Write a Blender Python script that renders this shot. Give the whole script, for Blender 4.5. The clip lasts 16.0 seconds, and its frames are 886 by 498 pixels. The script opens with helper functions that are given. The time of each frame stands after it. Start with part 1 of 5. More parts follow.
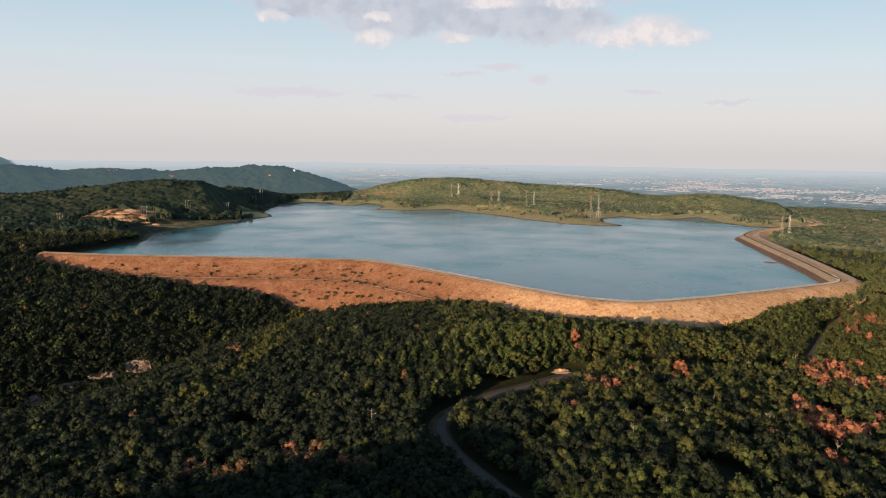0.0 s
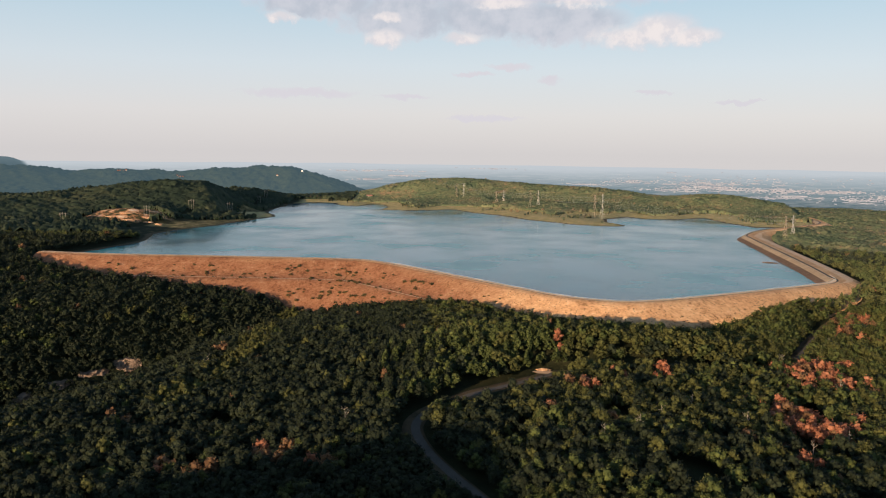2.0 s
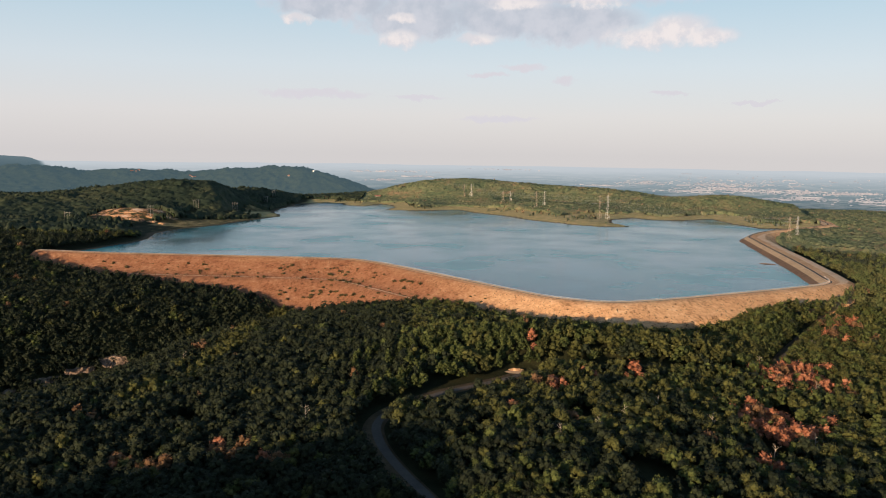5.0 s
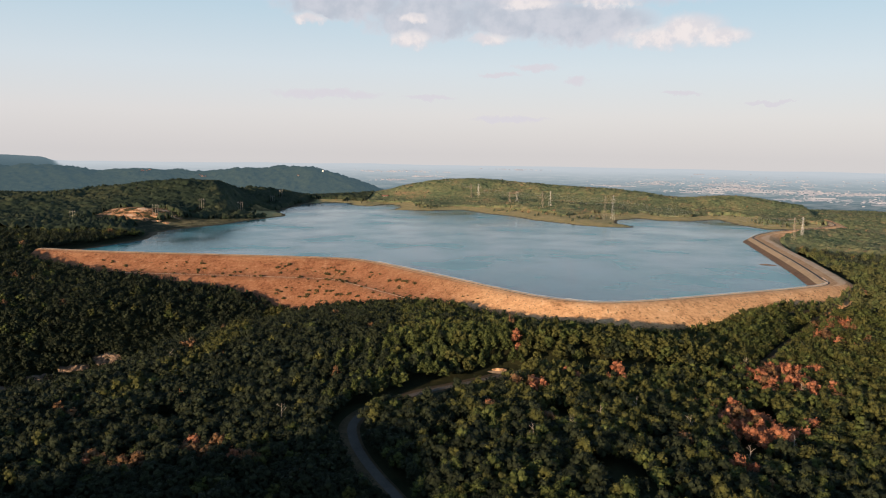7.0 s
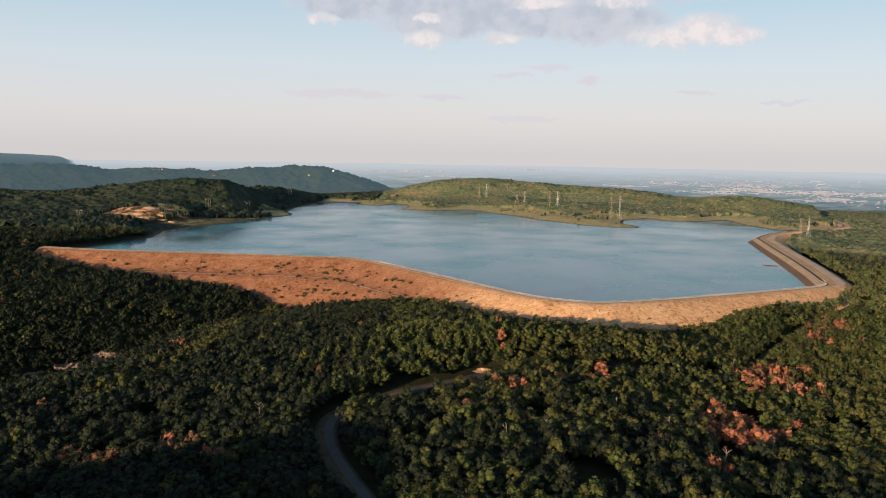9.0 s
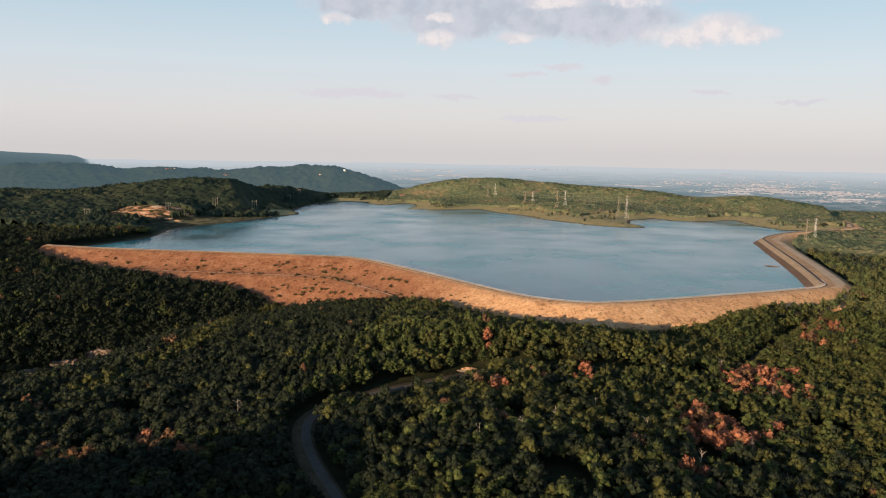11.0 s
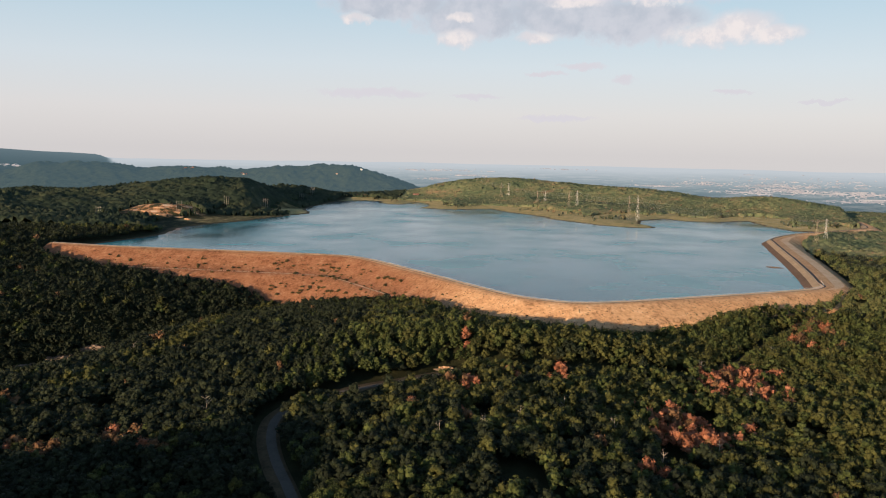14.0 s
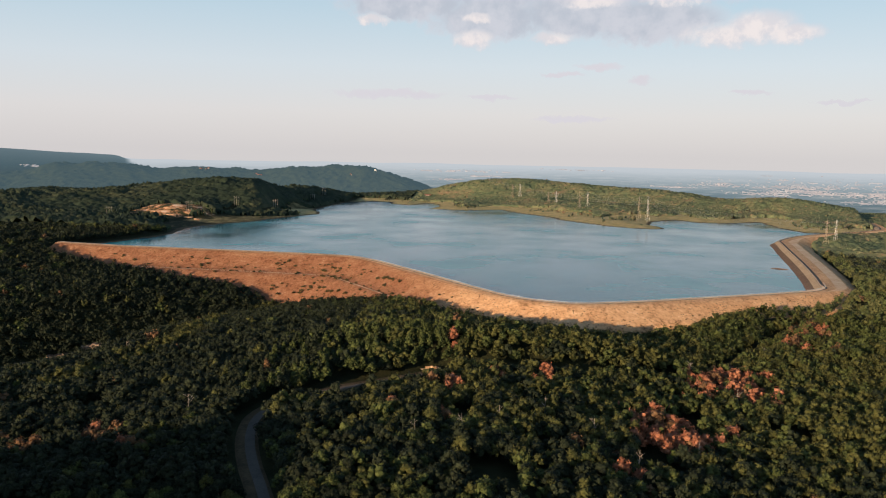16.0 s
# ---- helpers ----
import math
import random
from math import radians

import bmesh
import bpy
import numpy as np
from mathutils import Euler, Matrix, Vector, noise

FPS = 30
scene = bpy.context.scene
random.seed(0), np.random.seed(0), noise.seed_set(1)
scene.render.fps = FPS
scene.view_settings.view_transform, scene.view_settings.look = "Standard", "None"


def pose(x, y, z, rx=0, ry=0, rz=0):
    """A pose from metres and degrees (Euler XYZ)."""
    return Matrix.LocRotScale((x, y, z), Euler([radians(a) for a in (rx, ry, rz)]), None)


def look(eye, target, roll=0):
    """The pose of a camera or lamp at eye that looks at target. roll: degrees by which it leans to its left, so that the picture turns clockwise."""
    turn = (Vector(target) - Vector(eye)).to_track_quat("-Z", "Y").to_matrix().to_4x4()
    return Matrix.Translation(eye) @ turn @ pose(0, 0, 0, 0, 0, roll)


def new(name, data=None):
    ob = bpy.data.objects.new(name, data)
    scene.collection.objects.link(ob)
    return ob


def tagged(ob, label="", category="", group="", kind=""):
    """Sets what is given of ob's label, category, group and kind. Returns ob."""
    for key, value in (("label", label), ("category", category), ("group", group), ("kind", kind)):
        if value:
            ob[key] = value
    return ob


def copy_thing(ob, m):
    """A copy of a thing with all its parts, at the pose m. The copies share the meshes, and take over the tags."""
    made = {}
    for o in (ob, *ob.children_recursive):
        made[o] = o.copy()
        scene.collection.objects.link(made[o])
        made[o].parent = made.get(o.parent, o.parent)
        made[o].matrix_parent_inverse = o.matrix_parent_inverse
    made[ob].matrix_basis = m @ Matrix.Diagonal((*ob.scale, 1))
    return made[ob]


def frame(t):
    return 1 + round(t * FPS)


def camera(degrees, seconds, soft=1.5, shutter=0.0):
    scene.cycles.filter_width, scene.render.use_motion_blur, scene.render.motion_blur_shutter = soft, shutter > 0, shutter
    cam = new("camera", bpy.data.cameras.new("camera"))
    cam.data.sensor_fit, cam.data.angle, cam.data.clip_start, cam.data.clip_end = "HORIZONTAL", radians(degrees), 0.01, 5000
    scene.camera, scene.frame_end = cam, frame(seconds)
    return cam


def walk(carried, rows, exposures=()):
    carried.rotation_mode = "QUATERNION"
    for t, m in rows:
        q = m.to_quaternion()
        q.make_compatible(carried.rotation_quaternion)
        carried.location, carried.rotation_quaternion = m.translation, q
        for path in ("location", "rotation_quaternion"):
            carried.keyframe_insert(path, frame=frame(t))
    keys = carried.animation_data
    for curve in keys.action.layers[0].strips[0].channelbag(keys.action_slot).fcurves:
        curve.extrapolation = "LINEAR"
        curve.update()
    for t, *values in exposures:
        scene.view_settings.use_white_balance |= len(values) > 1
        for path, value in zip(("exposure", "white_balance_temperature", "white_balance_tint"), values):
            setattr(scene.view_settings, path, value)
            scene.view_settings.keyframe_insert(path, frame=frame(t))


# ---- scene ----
cam = camera(55.7, 16.0, soft=1.1)
PATH = [
    (0.0, (0.00, 0.00, 129.00), (-0.94, 894.14, 26.44), 0.819),
    (1.0, (10.20, 0.77, 128.37), (1.82, 894.90, 26.11), 0.792),
    (2.0, (20.30, 1.49, 127.86), (5.18, 895.57, 25.92), 0.792),
    (3.0, (30.34, 2.18, 127.48), (8.62, 896.15, 25.82), 0.806),
    (4.0, (40.31, 2.84, 127.19), (11.81, 896.65, 25.77), 0.830),
    (5.0, (50.23, 3.49, 126.99), (14.58, 897.06, 25.72), 0.857),
    (6.0, (60.11, 4.14, 126.87), (16.87, 897.38, 25.64), 0.885),
    (7.0, (69.96, 4.79, 126.81), (18.73, 897.61, 25.53), 0.913),
    (8.0, (79.80, 5.47, 126.80), (20.25, 897.75, 25.35), 0.941),
    (9.0, (89.64, 6.17, 126.82), (21.56, 897.81, 25.12), 0.970),
    (10.0, (99.49, 6.91, 126.86), (22.79, 897.81, 24.84), 1.000),
    (11.0, (109.36, 7.70, 126.91), (24.03, 897.77, 24.53), 1.031),
    (12.0, (119.26, 8.54, 126.96), (25.31, 897.71, 24.23), 1.064),
    (13.0, (129.21, 9.46, 126.98), (26.55, 897.64, 23.98), 1.096),
    (14.0, (139.23, 10.46, 126.97), (27.57, 897.53, 23.86), 1.122),
    (15.0, (149.31, 11.55, 126.92), (28.01, 897.37, 23.93), 1.137),
    (16.0, (159.48, 12.74, 126.81), (27.32, 897.07, 24.31), 1.130),
]
walk(cam, [(t, look(eye, target, roll)) for t, eye, target, roll in PATH], exposures=[(0.0, 0.4), (16.0, 0.4)])

# ---- world, sun ----
SUN_FROM = Vector((-0.55, -0.83, 0.15)).normalized()
world = bpy.data.worlds.new("evening_sky")
scene.world = world
world.use_nodes = True
wn, wl = world.node_tree.nodes, world.node_tree.links
wn.clear()
sky = wn.new("ShaderNodeTexSky")
sky.sky_type = "NISHITA"
sky.sun_disc = False
sky.sun_elevation = math.asin(SUN_FROM.z)
sky.sun_rotation = math.atan2(SUN_FROM.x, SUN_FROM.y)
sky.air_density, sky.dust_density, sky.ozone_density = 1.0, 1.2, 1.5
w_coord = wn.new("ShaderNodeTexCoord")
w_sep = wn.new("ShaderNodeSeparateXYZ")
wl.new(w_coord.outputs["Generated"], w_sep.inputs[0])
w_ramp = wn.new("ShaderNodeValToRGB")
w_ramp.color_ramp.elements[0].position, w_ramp.color_ramp.elements[0].color = 0.0, (0.72, 0.69, 0.70, 1)
w_ramp.color_ramp.elements[1].position, w_ramp.color_ramp.elements[1].color = 0.9, (0.07, 0.13, 0.24, 1)
for at_, col_ in ((0.045, (0.775, 0.75, 0.77, 1)), (0.10, (0.70, 0.765, 0.835, 1)), (0.17, (0.53, 0.685, 0.80, 1)), (0.26, (0.34, 0.48, 0.62, 1)), (0.45, (0.15, 0.25, 0.39, 1))):
    el_ = w_ramp.color_ramp.elements.new(at_)
    el_.color = col_
wl.new(w_sep.outputs["Z"], w_ramp.inputs[0])
w_sky = wn.new("ShaderNodeBackground")
w_sky.inputs["Strength"].default_value = 0.075
wl.new(sky.outputs[0], w_sky.inputs["Color"])
w_air = wn.new("ShaderNodeBackground")
w_air.inputs["Strength"].default_value = 0.82
wl.new(w_ramp.outputs[0], w_air.inputs["Color"])
w_mix = wn.new("ShaderNodeMixShader")
w_mix.inputs[0].default_value = 0.8
wl.new(w_sky.outputs[0], w_mix.inputs[1])
wl.new(w_air.outputs[0], w_mix.inputs[2])
w_out = wn.new("ShaderNodeOutputWorld")
wl.new(w_mix.outputs[0], w_out.inputs["Surface"])

sun_data = bpy.data.lights.new("sun", "SUN")
sun_data.energy, sun_data.angle, sun_data.color = 5.0, radians(0.6), (1.0, 0.72, 0.47)
sun = new("sun", sun_data)
sun.matrix_world = look(SUN_FROM * 500, (0, 0, 0))


# ---- small tools ----
def smooth(e0, e1, x):
    t = np.clip((np.asarray(x, float) - e0) / (e1 - e0), 0, 1)
    return t * t * (3 - 2 * t)


def value_noise(x, y, seed=0):
    xi, yi = np.floor(x).astype(np.int64), np.floor(y).astype(np.int64)
    fx, fy = x - xi, y - yi
    fx, fy = fx * fx * (3 - 2 * fx), fy * fy * (3 - 2 * fy)

    def corner(i, j):
        h = (i * 374761393 + j * 668265263 + seed * 974634777) & 0x7FFFFFFF
        h = ((h ^ (h >> 13)) * 1274126177) & 0x7FFFFFFF
        return ((h ^ (h >> 16)) & 0xFFFF) / 65535.0
    a = corner(xi, yi) * (1 - fx) + corner(xi + 1, yi) * fx
    b = corner(xi, yi + 1) * (1 - fx) + corner(xi + 1, yi + 1) * fx
    return a * (1 - fy) + b * fy


def fbm(x, y, size, octaves=4, seed=0):
    """Smooth noise from -1 to 1, its largest lumps `size` metres wide."""
    total, amp, norm = 0, 1.0, 0
    for k in range(octaves):
        total = total + amp * (value_noise(x / size * 2 ** k + 17.3 * k, y / size * 2 ** k - 9.1 * k, seed + k) * 2 - 1)
        norm += amp
        amp *= 0.5
    return total / norm


def spline(points, step):
    """Catmull-Rom line through the points, resampled to even steps."""
    p = np.array(points, float)
    p = np.vstack([2 * p[0] - p[1], p, 2 * p[-1] - p[-2]])
    out = []
    for i in range(1, len(p) - 2):
        t = np.linspace(0, 1, 24, endpoint=False)[:, None]
        a, b, c, d = p[i - 1], p[i], p[i + 1], p[i + 2]
        out.append(0.5 * (2 * b + (c - a) * t + (2 * a - 5 * b + 4 * c - d) * t ** 2 + (3 * b - a - 3 * c + d) * t ** 3))
    out.append(p[-2:-1])
    line = np.vstack(out)
    run = np.concatenate([[0], np.cumsum(np.linalg.norm(np.diff(line, axis=0), axis=1))])
    s = np.linspace(0, run[-1], max(2, int(run[-1] / step)))
    return np.stack([np.interp(s, run, line[:, k]) for k in range(line.shape[1])], -1), s


def to_line(x, y, line):
    """Distance to an open line, positive on its right-hand side, and the length along it."""
    x, y = np.asarray(x, float), np.asarray(y, float)
    best = np.full(x.shape, 1e18)
    sign, along = np.ones(x.shape), np.zeros(x.shape)
    run = 0.0
    for (ax, ay), (bx, by) in zip(line[:-1], line[1:]):
        dx, dy = bx - ax, by - ay
        n2 = dx * dx + dy * dy
        t = np.clip(((x - ax) * dx + (y - ay) * dy) / n2, 0, 1)
        d = (x - ax - t * dx) ** 2 + (y - ay - t * dy) ** 2
        near = d < best - 1e-9
        best = np.where(near, d, best)
        sign = np.where(near, np.where((x - ax) * dy - (y - ay) * dx >= 0, 1.0, -1.0), sign)
        along = np.where(near, run + t * math.sqrt(n2), along)
        run += math.sqrt(n2)
    return np.sqrt(best) * sign, along


def to_shape(x, y, ring):
    """Distance to a closed outline, negative inside it."""
    x, y = np.asarray(x, float), np.asarray(y, float)
    d, _ = to_line(x, y, np.vstack([ring, ring[:1]]))
    inside = np.zeros(x.shape, bool)
    for (ax, ay), (bx, by) in zip(ring, np.roll(ring, -1, axis=0)):
        if ay != by:
            inside ^= ((ay > y) != (by > y)) & (x < (bx - ax) * (y - ay) / (by - ay) + ax)
    return np.where(inside, -np.abs(d), np.abs(d))


def mesh_from(name, verts, faces, mats=(), index=None, flat=True):
    """A mesh from arrays; faces all of one size."""
    verts, faces = np.asarray(verts, np.float32), np.asarray(faces, np.int32)
    me = bpy.data.meshes.new(name)
    n, k = faces.shape
    me.vertices.add(len(verts))
    me.vertices.foreach_set("co", verts.ravel())
    me.loops.add(n * k)
    me.loops.foreach_set("vertex_index", faces.ravel())
    me.polygons.add(n)
    me.polygons.foreach_set("loop_start", np.arange(0, n * k, k, dtype=np.int32))
    me.polygons.foreach_set("loop_total", np.full(n, k, np.int32))
    me.polygons.foreach_set("use_smooth", np.full(n, not flat))
    for m in mats:
        me.materials.append(m)
    if index is not None:
        me.polygons.foreach_set("material_index", np.asarray(index, np.int32))
    me.update(calc_edges=True)
    return me


def part(name, bm, material, parent, label=""):
    """A bmesh as one mesh object under a thing or a part."""
    me = bpy.data.meshes.new(name)
    bm.to_mesh(me)
    bm.free()
    me.materials.append(material)
    return part_of(name, me, parent, label)


def part_of(name, me, parent, label=""):
    ob = new(name, me)
    ob.parent = parent
    return tagged(ob, label)


def box(bm, size, at=(0, 0, 0), turn=0.0, taper=1.0):
    """A box standing on its base; taper narrows its top."""
    sx, sy, sz = (s / 2 for s in size)
    m = Matrix.Translation(at) @ Matrix.Rotation(turn, 4, "Z")
    lo = [bm.verts.new(m @ Vector((x * sx, y * sy, 0))) for x, y in ((-1, -1), (1, -1), (1, 1), (-1, 1))]
    hi = [bm.verts.new(m @ Vector((x * sx * taper, y * sy * taper, sz * 2))) for x, y in ((-1, -1), (1, -1), (1, 1), (-1, 1))]
    bm.faces.new(lo[::-1])
    bm.faces.new(hi)
    for i in range(4):
        bm.faces.new((lo[i], lo[(i + 1) % 4], hi[(i + 1) % 4], hi[i]))


def bar(bm, a, b, r0, r1=None, sides=4):
    """A tapered bar from a to b."""
    a, b = Vector(a), Vector(b)
    r1 = r0 if r1 is None else r1
    q = (b - a).to_track_quat("Z", "Y").to_matrix()
    ring = [Vector((math.cos(2 * math.pi * (i + 0.5) / sides), math.sin(2 * math.pi * (i + 0.5) / sides), 0)) for i in range(sides)]
    lo = [bm.verts.new(a + q @ v * r0) for v in ring]
    hi = [bm.verts.new(b + q @ v * r1) for v in ring]
    for i in range(sides):
        bm.faces.new((lo[i], lo[(i + 1) % sides], hi[(i + 1) % sides], hi[i]))
    bm.faces.new(lo[::-1])
    bm.faces.new(hi)


# ---- materials ----
def node_kit(name):
    m = bpy.data.materials.new(name)
    m.use_nodes = True
    nt = m.node_tree
    return m, nt, nt.nodes["Principled BSDF"]


def noise_node(nt, size, detail=4.0, rough=0.6):
    """Noise in metres of the place."""
    co = nt.nodes.new("ShaderNodeNewGeometry")
    no = nt.nodes.new("ShaderNodeTexNoise")
    no.inputs["Scale"].default_value = 1.0 / size
    no.inputs["Detail"].default_value = detail
    no.inputs["Roughness"].default_value = rough
    nt.links.new(co.outputs["Position"], no.inputs["Vector"])
    return no.outputs["Fac"]


def ramp_node(nt, fac, stops):
    r = nt.nodes.new("ShaderNodeValToRGB")
    els = r.color_ramp.elements
    els[0].position, els[0].color = stops[0][0], (*stops[0][1], 1)
    els[1].position, els[1].color = stops[-1][0], (*stops[-1][1], 1)
    for p, c in stops[1:-1]:
        els.new(p).color = (*c, 1)
    nt.links.new(fac, r.inputs[0])
    return r.outputs[0]


def mix_node(nt, fac, a, b, how="MIX"):
    m = nt.nodes.new("ShaderNodeMix")
    m.data_type, m.blend_type = "RGBA", how
    for socket, v in ((m.inputs[0], fac), (m.inputs[6], a), (m.inputs[7], b)):
        if isinstance(v, (int, float)):
            socket.default_value = v
        elif isinstance(v, tuple):
            socket.default_value = (*v, 1)
        else:
            nt.links.new(v, socket)
    return m.outputs[2]


def math_node(nt, op, a, b=0.0, clamp=False):
    m = nt.nodes.new("ShaderNodeMath")
    m.operation, m.use_clamp = op, clamp
    for socket, v in zip(m.inputs, (a, b)):
        if isinstance(v, (int, float)):
            socket.default_value = v
        else:
            nt.links.new(v, socket)
    return m.outputs[0]


def bump_node(nt, bsdf, fac, strength, distance):
    b = nt.nodes.new("ShaderNodeBump")
    b.inputs["Strength"].default_value, b.inputs["Distance"].default_value = strength, distance
    nt.links.new(fac, b.inputs["Height"])
    nt.links.new(b.outputs[0], bsdf.inputs["Normal"])


def surface(name, dark, light, coarse, fine, rough=0.85, bump=0.4, depth=0.2, metal=0.0):
    """Two-scale mottled surface: sizes of the coarse and fine patches in metres."""
    m, nt, bsdf = node_kit(name)
    big, small = noise_node(nt, coarse), noise_node(nt, fine, 5.0, 0.7)
    fac = math_node(nt, "ADD", math_node(nt, "MULTIPLY", big, 0.55), math_node(nt, "MULTIPLY", small, 0.45))
    col = ramp_node(nt, fac, [(0.34, dark), (0.66, light)])
    nt.links.new(col, bsdf.inputs["Base Color"])
    bsdf.inputs["Roughness"].default_value = rough
    bsdf.inputs["Metallic"].default_value = metal
    bsdf.inputs["Specular IOR Level"].default_value = 0.25
    bump_node(nt, bsdf, small, bump, depth)
    return m


def leaf_surface(name, dark, mid, light, by_object=False, air=0.0, vary=0.55):
    """Foliage: every clump and every tree has its own tone."""
    m, nt, bsdf = node_kit(name)
    geo = nt.nodes.new("ShaderNodeNewGeometry")
    fac = geo.outputs["Random Per Island"]
    patch = noise_node(nt, 10.0, 2.0)
    fac = math_node(nt, "ADD", math_node(nt, "MULTIPLY", fac, vary), math_node(nt, "MULTIPLY", patch, 1.05 - vary))
    if by_object:
        info = nt.nodes.new("ShaderNodeObjectInfo")
        fac = math_node(nt, "ADD", fac, math_node(nt, "MULTIPLY", math_node(nt, "SUBTRACT", info.outputs["Random"], 0.5), 0.3))
    grain = noise_node(nt, 1.2, 3.0, 0.75)
    fac = math_node(nt, "ADD", fac, math_node(nt, "MULTIPLY", math_node(nt, "SUBTRACT", grain, 0.5), 0.7))
    col = ramp_node(nt, fac, [(0.15, dark), (0.52, mid), (0.9, light)])
    nt.links.new(col, bsdf.inputs["Base Color"])
    bsdf.inputs["Roughness"].default_value = 0.75
    bsdf.inputs["Specular IOR Level"].default_value = 0.15
    bump_node(nt, bsdf, noise_node(nt, 1.0, 3.0, 0.7), 0.6, 0.5)
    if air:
        add_haze_glow(m, nt, bsdf, air)
    return m


# colours of the haze that is mixed into far surfaces as glow
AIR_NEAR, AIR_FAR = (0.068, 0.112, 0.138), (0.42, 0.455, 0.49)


def add_haze_glow(m, nt, bsdf, amount, tint=AIR_NEAR):
    """Mixes in emission as haze: the bright air in front of what lies kilometres away, for the backdrop of distance
    alone.
    """
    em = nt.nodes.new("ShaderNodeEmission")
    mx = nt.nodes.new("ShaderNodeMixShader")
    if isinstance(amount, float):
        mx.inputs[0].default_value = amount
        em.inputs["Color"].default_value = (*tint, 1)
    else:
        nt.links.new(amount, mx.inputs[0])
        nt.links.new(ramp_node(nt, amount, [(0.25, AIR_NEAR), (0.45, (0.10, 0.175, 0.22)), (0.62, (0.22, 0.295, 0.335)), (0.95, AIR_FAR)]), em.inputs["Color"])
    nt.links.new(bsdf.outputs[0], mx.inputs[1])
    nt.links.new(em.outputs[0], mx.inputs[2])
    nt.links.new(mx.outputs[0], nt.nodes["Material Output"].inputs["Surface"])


def ground_surface():
    m, nt, bsdf = node_kit("ground")

    def zone(name):
        a = nt.nodes.new("ShaderNodeAttribute")
        a.attribute_name = name
        return a.outputs["Fac"]
    fine, mid, big = noise_node(nt, 2.5, 5.0, 0.7), noise_node(nt, 14.0), noise_node(nt, 90.0)
    # the scrub floor is lightened, its share of haze sits in the colour
    litter = mix_node(nt, zone("scrub"), ramp_node(nt, mid, [(0.3, (0.018, 0.022, 0.010)), (0.7, (0.045, 0.045, 0.020))]), ramp_node(nt, math_node(nt, "ADD", math_node(nt, "MULTIPLY", mid, 0.5), math_node(nt, "MULTIPLY", big, 0.5)), [(0.36, (0.12, 0.13, 0.055)), (0.55, (0.20, 0.18, 0.08)), (0.68, (0.30, 0.18, 0.10))]))
    grass = ramp_node(nt, math_node(nt, "ADD", math_node(nt, "MULTIPLY", fine, 0.4), math_node(nt, "MULTIPLY", mid, 0.6)),
                      [(0.3, (0.22, 0.21, 0.075)), (0.5, (0.46, 0.37, 0.165)), (0.72, (0.74, 0.53, 0.30))])
    mud = ramp_node(nt, fine, [(0.3, (0.05, 0.045, 0.028)), (0.7, (0.17, 0.12, 0.07))])
    blotch = noise_node(nt, 18.0, 5.0, 0.75)
    scar = ramp_node(nt, blotch, [(0.45, (0.05, 0.056, 0.025)), (0.50, (0.16, 0.10, 0.045)), (0.54, (0.50, 0.24, 0.11)), (0.59, (0.78, 0.43, 0.22)), (0.66, (0.86, 0.68, 0.48))])
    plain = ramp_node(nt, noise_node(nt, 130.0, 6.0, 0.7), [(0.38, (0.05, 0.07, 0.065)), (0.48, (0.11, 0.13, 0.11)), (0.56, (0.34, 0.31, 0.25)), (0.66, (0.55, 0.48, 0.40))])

    def edge(name):
        return math_node(nt, "MULTIPLY", math_node(nt, "SUBTRACT", math_node(nt, "ADD", zone(name), math_node(nt, "MULTIPLY", mid, 0.6)), 0.6), 2.5, True)
    col = mix_node(nt, edge("grass"), litter, grass)
    col = mix_node(nt, edge("mud"), col, mud)
    col = mix_node(nt, edge("scar"), col, scar)
    col = mix_node(nt, zone("plain"), col, plain)
    nt.links.new(col, bsdf.inputs["Base Color"])
    bsdf.inputs["Roughness"].default_value = 0.95
    bsdf.inputs["Specular IOR Level"].default_value = 0.1
    bump_node(nt, bsdf, fine, 0.6, 0.8)
    add_haze_glow(m, nt, bsdf, zone("air"))
    return m


def bank_surface():
    """Dry grass: russet where the stand is thick, pale straw elsewhere, with darker tufts."""
    m, nt, bsdf = node_kit("dry_grass_bank")
    a = nt.nodes.new("ShaderNodeAttribute")
    a.attribute_name = "russet"
    fine, mid, big = noise_node(nt, 3.2, 5.0, 0.8), noise_node(nt, 14.0, 4.0, 0.65), noise_node(nt, 60.0)
    fac = math_node(nt, "ADD", math_node(nt, "MULTIPLY", fine, 0.68), math_node(nt, "MULTIPLY", mid, 0.32))
    straw = ramp_node(nt, fac, [(0.36, (0.26, 0.14, 0.062)), (0.45, (0.64, 0.355, 0.178)), (0.55, (0.79, 0.485, 0.255)), (0.66, (0.90, 0.64, 0.39))])
    red = ramp_node(nt, fac, [(0.36, (0.10, 0.045, 0.024)), (0.45, (0.28, 0.120, 0.060)), (0.55, (0.38, 0.180, 0.095)), (0.66, (0.50, 0.29, 0.17))])
    how = math_node(nt, "MULTIPLY", math_node(nt, "SUBTRACT", math_node(nt, "ADD", a.outputs["Fac"], math_node(nt, "MULTIPLY", big, 0.8)), 0.4), 1.4, True)
    nt.links.new(mix_node(nt, how, straw, red), bsdf.inputs["Base Color"])
    bsdf.inputs["Roughness"].default_value = 0.95
    bsdf.inputs["Specular IOR Level"].default_value = 0.1
    bump_node(nt, bsdf, fac, 0.8, 1.1)
    return m


